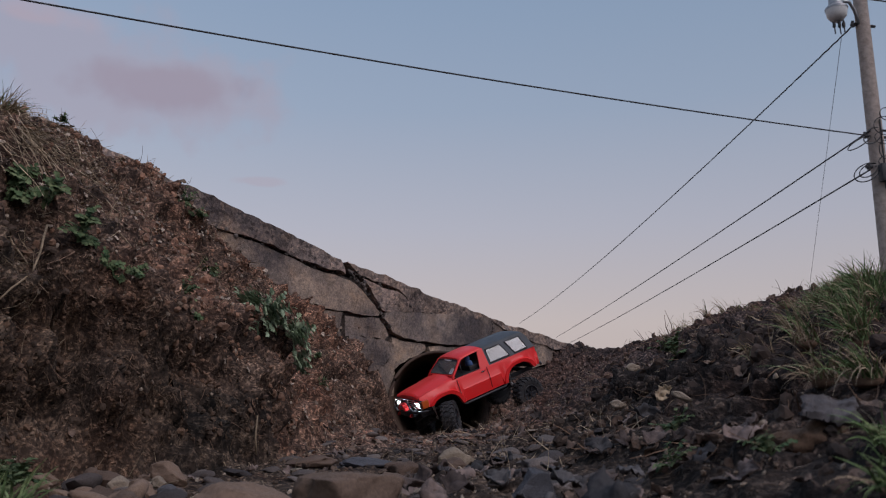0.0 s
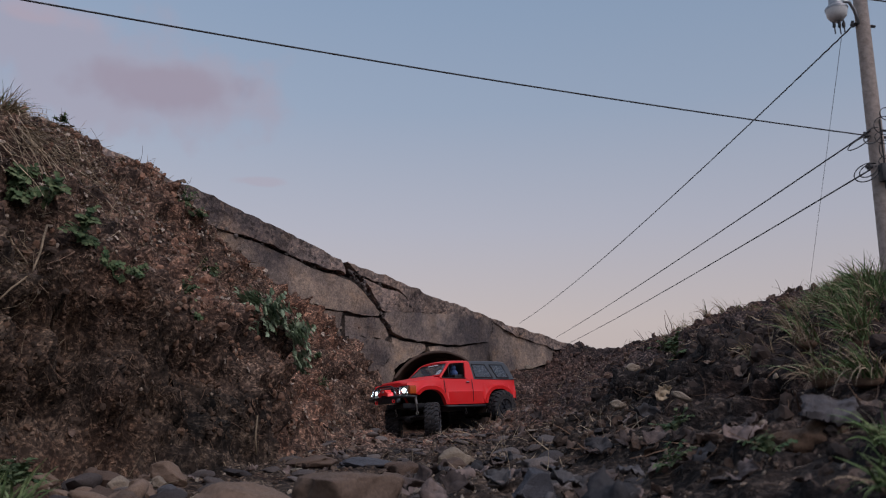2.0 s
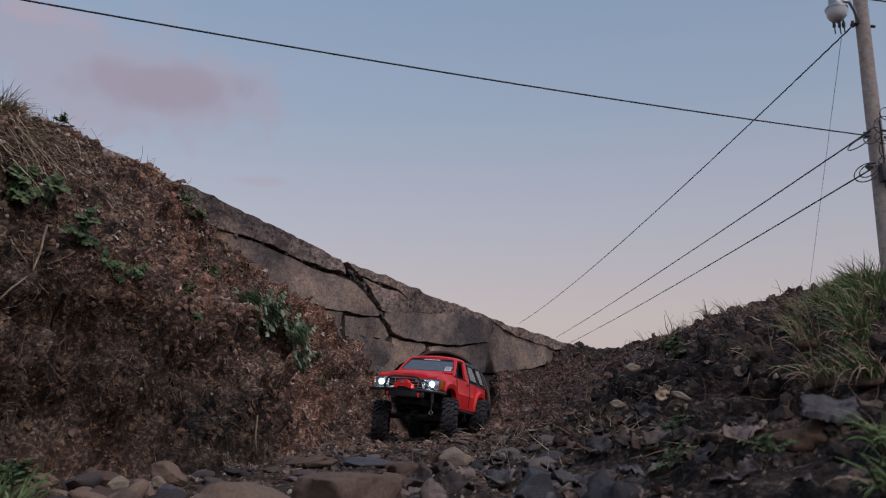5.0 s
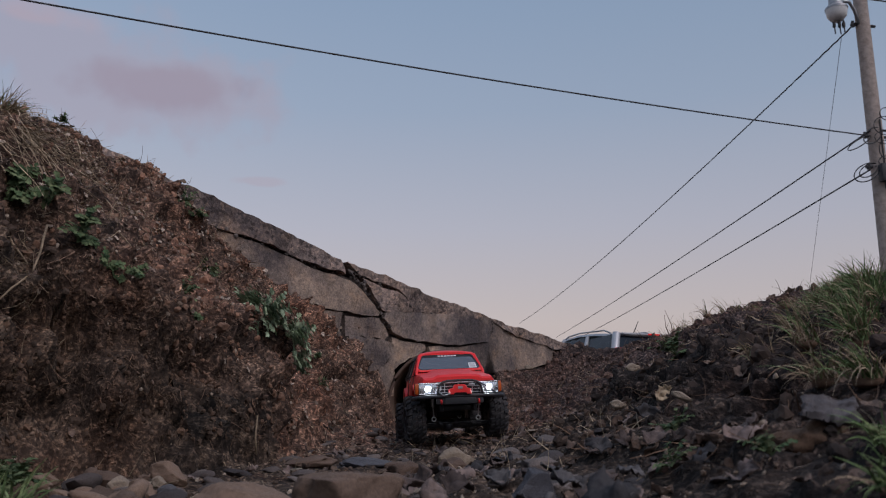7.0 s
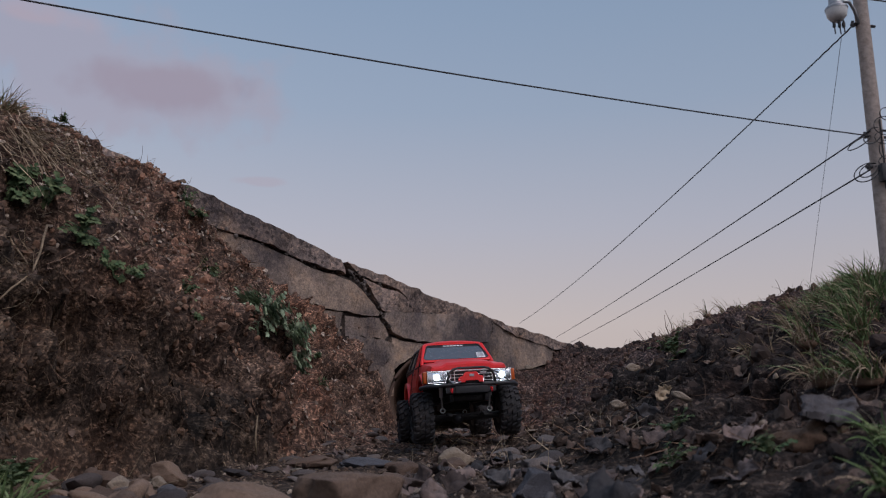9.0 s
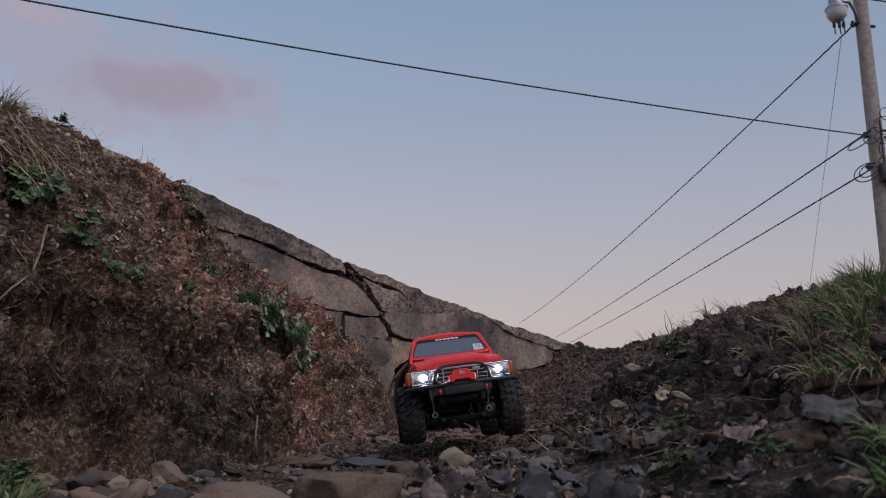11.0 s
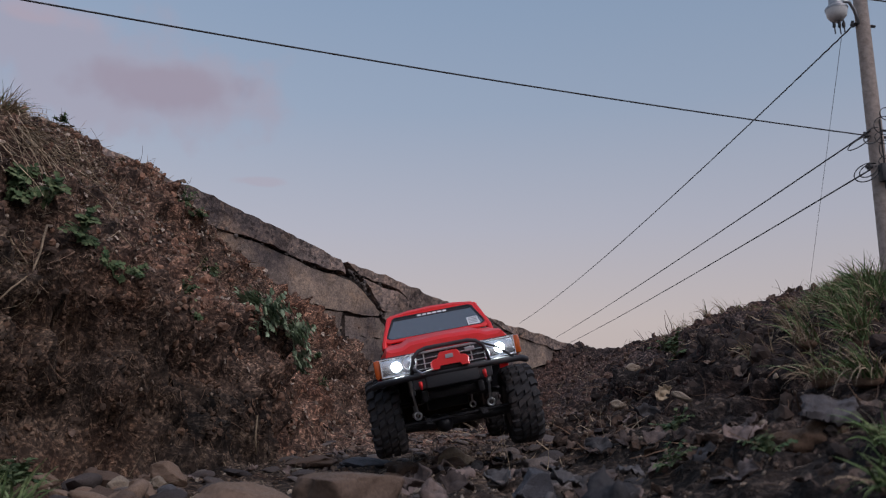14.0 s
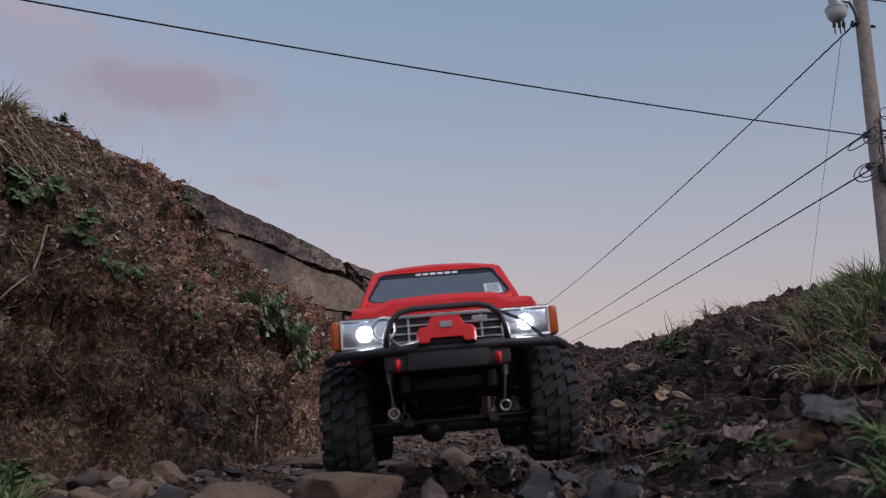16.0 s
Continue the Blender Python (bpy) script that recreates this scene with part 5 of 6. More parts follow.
clods += [lump_piece(p - n * 0.004, RNG.uniform(0.016, 0.036), (0.85, 0.65), ICO2, 0.22) for p, n in pick_ground(lambda p, n: is_bank(p, n) and p.x > 0.12 and p.y > 0.75, 260)]
clods += [lump_piece(p - n * 0.004, RNG.uniform(0.014, 0.030), (0.85, 0.65), ICO2, 0.24) for p, n in pick_ground(lambda p, n: is_bank(p, n) and p.x < -0.3 and p.y < 1.75 and 0.2 < p.z < 0.4, 110)]
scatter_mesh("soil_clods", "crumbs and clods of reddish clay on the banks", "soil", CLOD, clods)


def joint_rubble(line, count):
    """Crumbs of broken concrete lying in an open joint."""
    out = []
    for _ in range(count):
        t = RNG.random() * (len(line) - 1)
        (s, z), (s2, z2) = line[int(t)], line[int(t) + 1]
        t -= int(t)
        q = wall_point(s + (s2 - s) * t + RNG.gauss(0, 0.006), z + (z2 - z) * t + RNG.gauss(0, 0.006), RNG.uniform(-0.024, -0.006))
        out.append(lump_piece(q, RNG.choice((0.006, 0.009, 0.012, 0.018)), (0.8, 0.6), ICO1, 0.3))
    return out


scatter_mesh("concrete_rubble", "grey crumbs of broken concrete in the open joints", "rubble", RUBBLE, joint_rubble(((0.62, 0.556), (0.735, 0.556), (0.86, 0.478), (0.912, 0.402), (0.93, 0.37)), 60) + joint_rubble(((0.735, 0.56), (0.80, 0.541), (0.945, 0.51), (1.074, 0.44), (1.45, 0.43)), 40) + joint_rubble(((1.47, 0.38), (1.47, 0.43), (1.88, 0.338)), 24) + joint_rubble(((0.2, 0.646), (0.42, 0.60), (0.62, 0.556)), 24))

# ---- leaves, straw, roots ----


def leaf_piece(p, n, size, lobes=0.0, curl=0.5, loose=1.0, fine=False):
    """A dry leaf: cupped, twisted, with a wavy or lobed edge."""
    n = (n.normalized() + loose * Vector((RNG.gauss(0, 0.5), RNG.gauss(0, 0.5), RNG.gauss(0, 0.25)))).normalized()
    d = n.orthogonal().normalized()
    d.rotate(Matrix.Rotation(RNG.uniform(0, 6.28), 3, n))
    e = n.cross(d)
    verts, faces = [], []
    ph, cu, tw = RNG.uniform(0, 6), RNG.uniform(-curl, curl) * 1.6, RNG.uniform(-0.5, 0.5)
    U, V = (15, 9) if fine else (7, 5)
    kp = Vector((RNG.uniform(0, 50), 0, 0))
    for i in range(U):
        t = i / (U - 1)
        w = 0.34 * math.sin(math.pi * min(1, 0.03 + t * 0.95)) ** 0.9 * (1 + lobes * math.sin(t * 19 + ph) + 0.08 * math.sin(t * 41))
        for j in range(V):
            s = (j / (V - 1) - 0.5) * 2
            h = cu * (s * w) ** 2 * 3 + cu * (t - 0.5) ** 2 + 0.07 * math.sin(t * 9 + ph + s * 2) + tw * s * (t - 0.5) * 0.5 + 0.05 * abs(s)
            if fine:
                h += 0.15 * noise.noise(kp + Vector((t * 4, s * 1.6, 0))) + 0.09 * noise.noise(kp + Vector((t * 11, s * 5, 3)))
            verts.append(tuple(p + size * (d * (t - 0.5) + e * s * w + n * (h + 0.06))))
    for i in range(U - 1):
        for j in range(V - 1):
            a = i * V + j
            faces.append((a, a + 1, a + V + 1, a + V))
    return verts, faces


def leaf_thing(name, label, p, n, size, mat, lobes=0.0, curl=0.5, group="dead leaves"):
    v, f = leaf_piece(Vector(p), Vector(n), size, lobes, curl, 0.15 if size > 0.0525 else 0.6, True)
    c = Vector(p)
    me = bpy.data.meshes.new(name)
    me.from_pydata([tuple(Vector(q) - c) for q in v], [], f)
    me.materials.append(mat)
    me.polygons.foreach_set("use_smooth", np.ones(len(me.polygons), bool))
    ob = new(name, me)
    ob.location = c
    so = ob.modifiers.new("leaf_thickness", "SOLIDIFY")
    so.thickness = 0.0006
    return tagged(ob, label, "leaf", group)


chips = [leaf_piece(p + n * 0.003, n, RNG.uniform(0.006, 0.017) * (0.8 if p.y < 1.6 else 1.1), RNG.choice((0, 0.2)), 0.3, 0.7) for p, n in pick_ground(lambda p, n: is_bank(p, n) and p.x < -0.25 and p.y + p.z > 1.62, 2600) + pick_ground(lambda p, n: is_bank(p, n) and p.x < -0.55 and p.y < 1.7 and p.z > 0.40, 900)]
scatter_mesh("leaf_chips", "pale broken leaf and bark chips on the upper slope", "leaf chips", CHIP, chips)
litter = [leaf_piece(p, n, RNG.uniform(0.009, 0.028) * (0.7 if p.x < -0.3 else 1.0), RNG.choice((0, 0.15, 0.3))) for p, n in pick_ground(is_floor, 520, -0.5, 0.35, 0.55, 2.9) + pick_ground(lambda p, n: is_bank(p, n) and p.x > 0.1, 900) + pick_ground(lambda p, n: is_bank(p, n) and p.x < 0, 620)]
scatter_mesh("leaf_litter", "brown crumbled leaf litter in the ditch", "leaves", LITTER, litter)
for k, (p, n) in enumerate(pick_ground(lambda p, n: p.z < 0.16 and n.z > 0.6 and in_sight(p) and (p.y > 0.85 or p.x < 0.12), 80, -0.35, 0.5, 0.62, 2.5)):
    leaf_thing("dead_leaf", "curled brown dead leaf on the ditch floor" if p.z < 0.05 else "curled brown dead leaf caught on the bank", p, n, RNG.uniform(0.022, 0.042), GREY_LEAF if k % 6 == 0 else DEAD_LEAF, RNG.choice((0, 0.08, 0.16)))


def bark_slab():
    """A torn plate of bark: ridged along its length, split at the edges."""
    bm = bmesh.new()
    U, V = 26, 16
    for side in (1, -1):
        g = []
        for i in range(U):
            row = []
            for j in range(V):
                u, v = i / (U - 1) - 0.5, j / (V - 1) - 0.5
                edge = min(0.5 - abs(u), 0.5 - abs(v))
                k = 1 + 0.22 * noise.noise(Vector((u * 5, v * 5, 2))) + 0.12 * noise.noise(Vector((u * 14, v * 14, 7)))
                ridge = 0.0026 * noise.noise(Vector((u * 5, v * 26, 1))) + 0.0022 * noise.noise(Vector((u * 17, v * 22, 4))) + 0.004 * noise.noise(Vector((u * 3, v * 3, 9)))
                z = ridge + (side * 0.0035 if edge > 0.001 else 0)
                row.append(bm.verts.new((0.043 * u * k + 0.010 * v, 0.030 * v * k, z)))
            g.append(row)
        for i in range(U - 1):
            for j in range(V - 1):
                q = (g[i][j], g[i + 1][j], g[i + 1][j + 1], g[i][j + 1])
                bm.faces.new(q if side > 0 else q[::-1])
    bmesh.ops.remove_doubles(bm, verts=bm.verts[:], dist=0.00005)
    ob = tagged(part("bark_slab", bm, BARK, smooth=55), "flat weathered grey slab of bark on the bank", "bark")
    ob.matrix_world = pose(0.312, 0.652, 0.083, 33, 3, -4)


bark_slab()
stone("earth_clod", "dark crumbling clod of earth under the bark", stone_mesh("earth_clod", 81, 0.8, 0.5, 4), (0.308, 0.665, 0.050), (0.062, 0.044, 0.048), (0, 0, 20), mat=CLOD, sink=0.6)
leaf_thing("dark_dead_leaf", "dark wet leaf folded over the stones", (0.122, 0.60, 0.026), (0.05, -0.35, 1), 0.054, GREY_LEAF, 0.1, 0.4)
leaf_thing("dark_dead_leaf", "dark blue-grey leaf on the slope", (0.188, 0.98, 0.040), (-0.2, -0.7, 1), 0.034, GREY_LEAF, 0.1, 0.4)
leaf_thing("dark_dead_leaf", "dark grey leaf leaning on the bank", (0.262, 1.05, 0.075), (-0.2, -0.8, 0.6), 0.034, GREY_LEAF, 0.1, 0.4)
for k, (p, n) in enumerate(pick_ground(lambda p, n: p.z < 0.07 and n.z > 0.6 and in_sight(p), 26, -0.04, 0.30, 0.60, 1.15)):
    leaf_thing("dead_leaf", "crumpled grey-brown dead leaf among the stones", p + n * 0.003, n, RNG.uniform(0.026, 0.044), GREY_LEAF if k % 3 == 0 else DEAD_LEAF, RNG.choice((0.0, 0.08, 0.14)), 0.4)
for q in ((-0.008, 0.70, 0.012), (0.012, 0.76, 0.014), (-0.02, 0.78, 0.012), (0.105, 0.70, 0.02), (0.165, 0.72, 0.03), (0.02, 0.92, 0.014)):
    leaf_thing("pale_dead_leaf", "pale crumpled leaf between the stones", q, (RNG.uniform(-0.4, 0.4), -0.4, 1), 0.034, GREY_LEAF if q[0] > 0.1 else DEAD_LEAF, 0.1, 0.5)
for q in ((0.275, 1.0, 0.104), (0.268, 0.995, 0.094)):
    leaf_thing("yellow_leaf", "small yellow withered leaf", q, (-0.3, -0.8, 0.6), 0.02, STRAW, 0.3, 0.5)


def fibre_piece(p, d, length, r, bend, seg=5):
    """A thin three-sided stalk or root that bends on its way."""
    verts, faces = [], []
    d = d.normalized()
    q = p.copy()
    b = Vector((RNG.gauss(0, 1), RNG.gauss(0, 1), RNG.gauss(0, 1))).normalized() * bend
    a1 = d.orthogonal().normalized()
    for i in range(seg + 1):
        a2 = d.cross(a1).normalized()
        rr = r * (1 - 0.6 * i / seg)
        for j in range(3):
            t = 2.094 * j
            verts.append(tuple(q + rr * (math.cos(t) * a1 + math.sin(t) * a2)))
        q = q + d * length / seg
        d = (d + b / seg + Vector((RNG.gauss(0, 0.1), RNG.gauss(0, 0.1), RNG.gauss(0, 0.1)))).normalized()
    for i in range(seg):
        for j in range(3):
            a, c = i * 3 + j, i * 3 + (j + 1) % 3
            faces.append((a, c, c + 3, a + 3))
    return verts, faces


def away(n, down=0.5):
    return n * RNG.uniform(0.05, 0.6) + Vector((RNG.gauss(0, 0.6), RNG.gauss(0, 0.6), RNG.gauss(0, 0.45) - down))


roots = [fibre_piece(p, away(n, 0.55), RNG.uniform(0.015, 0.055), RNG.uniform(0.0004, 0.0012), 0.9) for p, n in pick_ground(lambda p, n: is_bank(p, n), 5200)]
roots += [fibre_piece(p, away(n, 0.8), RNG.uniform(0.012, 0.04), RNG.uniform(0.0003, 0.0007), 0.9) for p, n in pick_ground(lambda p, n: is_bank(p, n) and p.x < -0.2 and n.z < 0.55 and p.y < 2.2, 2600)]
scatter_mesh("root_fibres", "fine brown roots hanging out of the cut banks", "roots", ROOT, roots)
straws = [fibre_piece(p + n * 0.004, away(n, 0.1), RNG.uniform(0.012, 0.045), RNG.uniform(0.0004, 0.0009), 0.35, 4) for p, n in pick_ground(lambda p, n: is_bank(p, n) and 0.8 < p.y < 2.7 and (p.x > 0 or p.y > 1.5), 800) + pick_ground(lambda p, n: is_bank(p, n) and p.x < -0.25 and p.y + p.z > 1.66, 2800) + pick_ground(lambda p, n: is_bank(p, n) and p.x < -0.6 and p.y < 1.7, 1100)]
straws += [fibre_piece(on_ground(RNG.gauss(-0.77, 0.04), RNG.gauss(1.36, 0.06))[0] + Vector((0.01, -0.01, 0.005)), Vector((RNG.uniform(0.3, 1), RNG.uniform(-0.6, 0.1), RNG.uniform(-0.8, -0.25))), RNG.uniform(0.05, 0.13), 0.001, 0.3, 6) for _ in range(220)]
straws += [fibre_piece(p + n * 0.003, away(n, 0.0), RNG.uniform(0.015, 0.05), RNG.uniform(0.0005, 0.0010), 0.3, 3) for p, n in pick_ground(is_floor, 200, -0.5, 0.4, 0.95, 2.8)]
scatter_mesh("dry_straw", "broken dry stalks and straw over the banks", "straw", STRAW, straws)


def stem_thing(name, label, pts, r, mat, r_end=None):
    bm = bmesh.new()
    tube(bm, pts, r, 6, True, r_end)
    return tagged(part(name, bm, mat, smooth=180), label, "plant stem", "loose stalks")


stem_thing("dead_stalk", "upright pale dead stalk at the foot of the bank", [(-0.343, 1.50, 0.0), (-0.345, 1.495, 0.03), (-0.343, 1.495, 0.07)], 0.0021, STRAW, 0.0017)
stem_thing("bent_stalk", "bent pale stalk leaning on the weeds", [(-0.435, 2.03, 0.20), (-0.405, 2.02, 0.15), (-0.375, 2.01, 0.10)], 0.0015, STRAW, 0.001)
stem_thing("thick_root", "pale bare root curling out of the bank", [(-0.690, 1.190, 0.372), (-0.668, 1.175, 0.352), (-0.646, 1.165, 0.325), (-0.622, 1.165, 0.296)], 0.0024, STRAW, 0.0014)
stem_thing("thick_root", "pale bare root hanging down the bank", [(-0.634, 1.235, 0.370), (-0.622, 1.205, 0.345), (-0.612, 1.180, 0.316), (-0.606, 1.150, 0.278), (-0.612, 1.110, 0.250), (-0.612, 1.080, 0.228)], 0.0022, STRAW, 0.0013)
stem_thing("thin_root", "thin pale rootlet on the clay slope", [(-0.597, 1.405, 0.425), (-0.590, 1.395, 0.400), (-0.588, 1.393, 0.380)], 0.0012, STRAW, 0.0008)
stem_thing("thin_root", "thin pale rootlet on the clay slope", [(-0.580, 1.380, 0.392), (-0.556, 1.375, 0.368), (-0.538, 1.375, 0.345)], 0.0012, STRAW, 0.0008)
for k in range(9):
    p, n = on_ground(0.60 + 0.02 * (k % 3), 2.05 + 0.09 * k)
    stem_thing("dry_twig", "thin bare twig sprouting on the ridge", [p, p + Vector((RNG.uniform(-0.02, 0.01), 0, 0.04)), p + Vector((RNG.uniform(-0.06, 0.03), 0, 0.075))], 0.0011, ROOT, 0.0005)

# ---- growing plants ----


def blade_piece(p, d, length, width, droop, seg=6):
    verts, faces = [], []
    d = d.normalized()
    side = d.cross(Vector((RNG.gauss(0, 1), RNG.gauss(0, 1), 0.2))).normalized()
    q = p.copy()
    for i in range(seg + 1):
        w = width * (1 - (i / seg) ** 1.6) * 0.5 + 0.0001
        fold = d.cross(side).normalized() * w * 0.5
        verts += [tuple(q - side * w + fold), tuple(q), tuple(q + side * w + fold)]
        q = q + d * length / seg
        d = (d + Vector((RNG.gauss(0, 0.04), RNG.gauss(0, 0.04), -droop / seg))).normalized()
    for i in range(seg):
        a = i * 3
        faces += [(a, a + 1, a + 4, a + 3), (a + 1, a + 2, a + 5, a + 4)]
    return verts, faces


def grass_tuft(p, n, count, length, green=0.6, spread=0.018, width=0.0019, label="green grass tuft mixed with dry blades", lean=Vector((-0.35, -0.25, 0))):
    """A tuft: one mesh of green blades, one of dry ones, under a root clump."""
    p = Vector(p)
    bm = bmesh.new()
    bmesh.ops.create_icosphere(bm, subdivisions=2, radius=spread * 0.9)
    for v in bm.verts:
        v.co.z *= 0.5
        v.co *= 1 + 0.3 * noise.noise(v.co * 90 + p * 5)
    t = part("grass_tuft", bm, CLOD, smooth=180)
    t.location = p
    tagged(t, label, "grass", "grass tufts")
    for name, mat, share in (("green_foliage", GRASS, green), ("dry_foliage", STRAW, 1 - green)):
        verts, faces = [], []
        for _ in range(int(count * share)):
            a, r = RNG.uniform(0, 6.28), spread * math.sqrt(RNG.random())
            o = Vector((r * math.cos(a), r * math.sin(a), 0.002))
            d = n * 0.7 + Vector((0, 0, 0.5)) + lean + Vector((RNG.gauss(0, 0.45), RNG.gauss(0, 0.45), RNG.gauss(0, 0.2)))
            v, f = blade_piece(o, d, length * RNG.uniform(0.4, 1.1), width * RNG.uniform(0.6, 1.2), RNG.uniform(0.5, 2.2) * (1.3 if name == "dry_foliage" else 1))
            k = len(verts)
            verts += v
            faces += [tuple(i + k for i in q) for q in f]
        me = bpy.data.meshes.new(name)
        me.from_pydata(verts, [], faces)
        me.materials.append(mat)
        me.polygons.foreach_set("use_smooth", np.ones(len(me.polygons), bool))
        new(name, me).parent = t
    return t


for x, y, c, ln, g in ((0.520, 1.025, 100, 0.062, 0.55), (0.56, 1.01, 110, 0.060, 0.7), (0.478, 1.065, 60, 0.056, 0.30), (0.60, 1.10, 100, 0.036, 0.7), (0.57, 1.16, 80, 0.042, 0.5), (0.64, 1.2, 90, 0.032, 0.6),
                       (0.707, 1.496, 70, 0.032, 0.5), (0.67, 1.35, 80, 0.030, 0.55), (0.74, 1.40, 80, 0.026, 0.6), (0.402, 1.022, 30, 0.050, 0.2), (0.43, 0.95, 45, 0.058, 0.25), (0.396, 0.745, 60, 0.064, 0.45),
                       (0.384, 0.80, 50, 0.064, 0.3), (0.47, 0.90, 90, 0.066, 0.55), (0.285, 0.50, 46, 0.040, 0.9), (0.32, 0.56, 46, 0.044, 0.85), (0.71, 1.62, 50, 0.023, 0.4), (0.72, 1.80, 36, 0.019, 0.25),
                       (0.54, 1.13, 60, 0.046, 0.4), (0.62, 1.02, 80, 0.046, 0.75), (0.58, 1.06, 110, 0.050, 0.8), (0.61, 1.14, 110, 0.036, 0.8), (0.64, 1.26, 100, 0.030, 0.75), (0.60, 1.22, 90, 0.040, 0.7),
                       (0.55, 1.08, 90, 0.052, 0.7), (0.66, 1.15, 100, 0.028, 0.6), (0.68, 1.28, 90, 0.024, 0.6), (0.51, 0.96, 80, 0.056, 0.65), (0.54, 0.98, 80, 0.056, 0.75), (0.62, 1.33, 70, 0.028, 0.6)):
    p, n = on_ground(x, y)
    grass_tuft(p, n, int(c * 1.4), ln, g, label="lush green grass tuft with dry blades" if g > 0.55 else "thin tuft of mostly dry grass")
for x, y in ((0.72, 2.0), (0.73, 2.15), (0.74, 2.28), (0.72, 2.36), (0.73, 2.45), (0.72, 2.54), (0.72, 1.92)):
    p, n = on_ground(x, y)
    grass_tuft(p, n, 26, 0.06, 0.12, 0.014, 0.0016, "sparse dry grass sprig on the ridge", Vector((0, 0, 0.3)))
p, n = on_ground(-0.845, 1.449)
grass_tuft(p, n, 130, 0.07, 0.1, 0.022, 0.002, "dark dry grass clump on the bank's top", Vector((0.35, -0.2, 0.1)))
p, n = on_ground(-0.80, 1.42)
grass_tuft(p, n, 40, 0.04, 0.05, 0.02, 0.002, "dry straw-coloured grass hanging over the bank", Vector((0.7, -0.2, -0.2)))
for x, y in ((-0.355, 0.655), (-0.338, 0.64), (-0.36, 0.69), (-0.345, 0.66)):
    p, n = on_ground(x, y)
    grass_tuft(p, n, 20, 0.055, 0.95, 0.01, 0.0045, "fresh green grass sprig near the pebbles", Vector((0, 0, 0.4)))


def weed(p, n, stems, length, label, leaf=0.018):
    """A low weed: arching stems, each with pairs of toothed leaflets."""
    p = Vector(p)
    bm = bmesh.new()
    lv, lf = [], []
    for _ in range(stems):
        d = (n * 0.9 + Vector((RNG.gauss(0, 0.6), RNG.gauss(0, 0.6), RNG.gauss(0.1, 0.5)))).normalized()
        q, pts = Vector((0, 0, 0)), [Vector((0, 0, 0))]
        ln = length * RNG.uniform(0.5, 1.15)
        for i in range(6):
            q = q + d * ln / 6
            d = (d + Vector((RNG.gauss(0, 0.12), RNG.gauss(0, 0.12), -0.09))).normalized()
            pts.append(q.copy())
            if i < 1:
                continue
            for s in (1, -1):
                side = d.cross(n).normalized() * s
                way = (d * 0.6 + side + Vector((RNG.gauss(0, 0.2), RNG.gauss(0, 0.2), RNG.gauss(0, 0.2)))).normalized()
                up = (n + Vector((RNG.gauss(0, 0.3), RNG.gauss(0, 0.3), 0.3))).normalized()
                cross = way.cross(up).normalized()
                size = leaf * RNG.uniform(0.6, 1.1) * (1 - 0.07 * i)
                o = len(lv)
                for k in range(6):
                    t = k / 5
                    w = 0.36 * math.sin(math.pi * (0.08 + 0.9 * t)) ** 0.8 * (1.25 if k % 2 else 0.75)
                    c = q + way * size * t - up * size * 0.25 * t * t
                    lv += [tuple(c + cross * w * size + up * size * 0.07), tuple(c), tuple(c - cross * w * size + up * size * 0.07)]
                for k in range(5):
                    a = o + 3 * k
                    lf += [(a, a + 1, a + 4, a + 3), (a + 1, a + 2, a + 5, a + 4)]
        tube(bm, pts, 0.0008, 4, True, 0.0004)
    mat = PALE_WEED if "bushy" in label else WEED
    t = part("weed_plant", bm, mat)
    t.location = p + n * 0.012
    me = bpy.data.meshes.new("leaf_mass")
    me.from_pydata(lv, [], lf)
    me.materials.append(mat)
    new("leaf_mass", me).parent = t
    return tagged(t, label, "weed", "bank weeds")


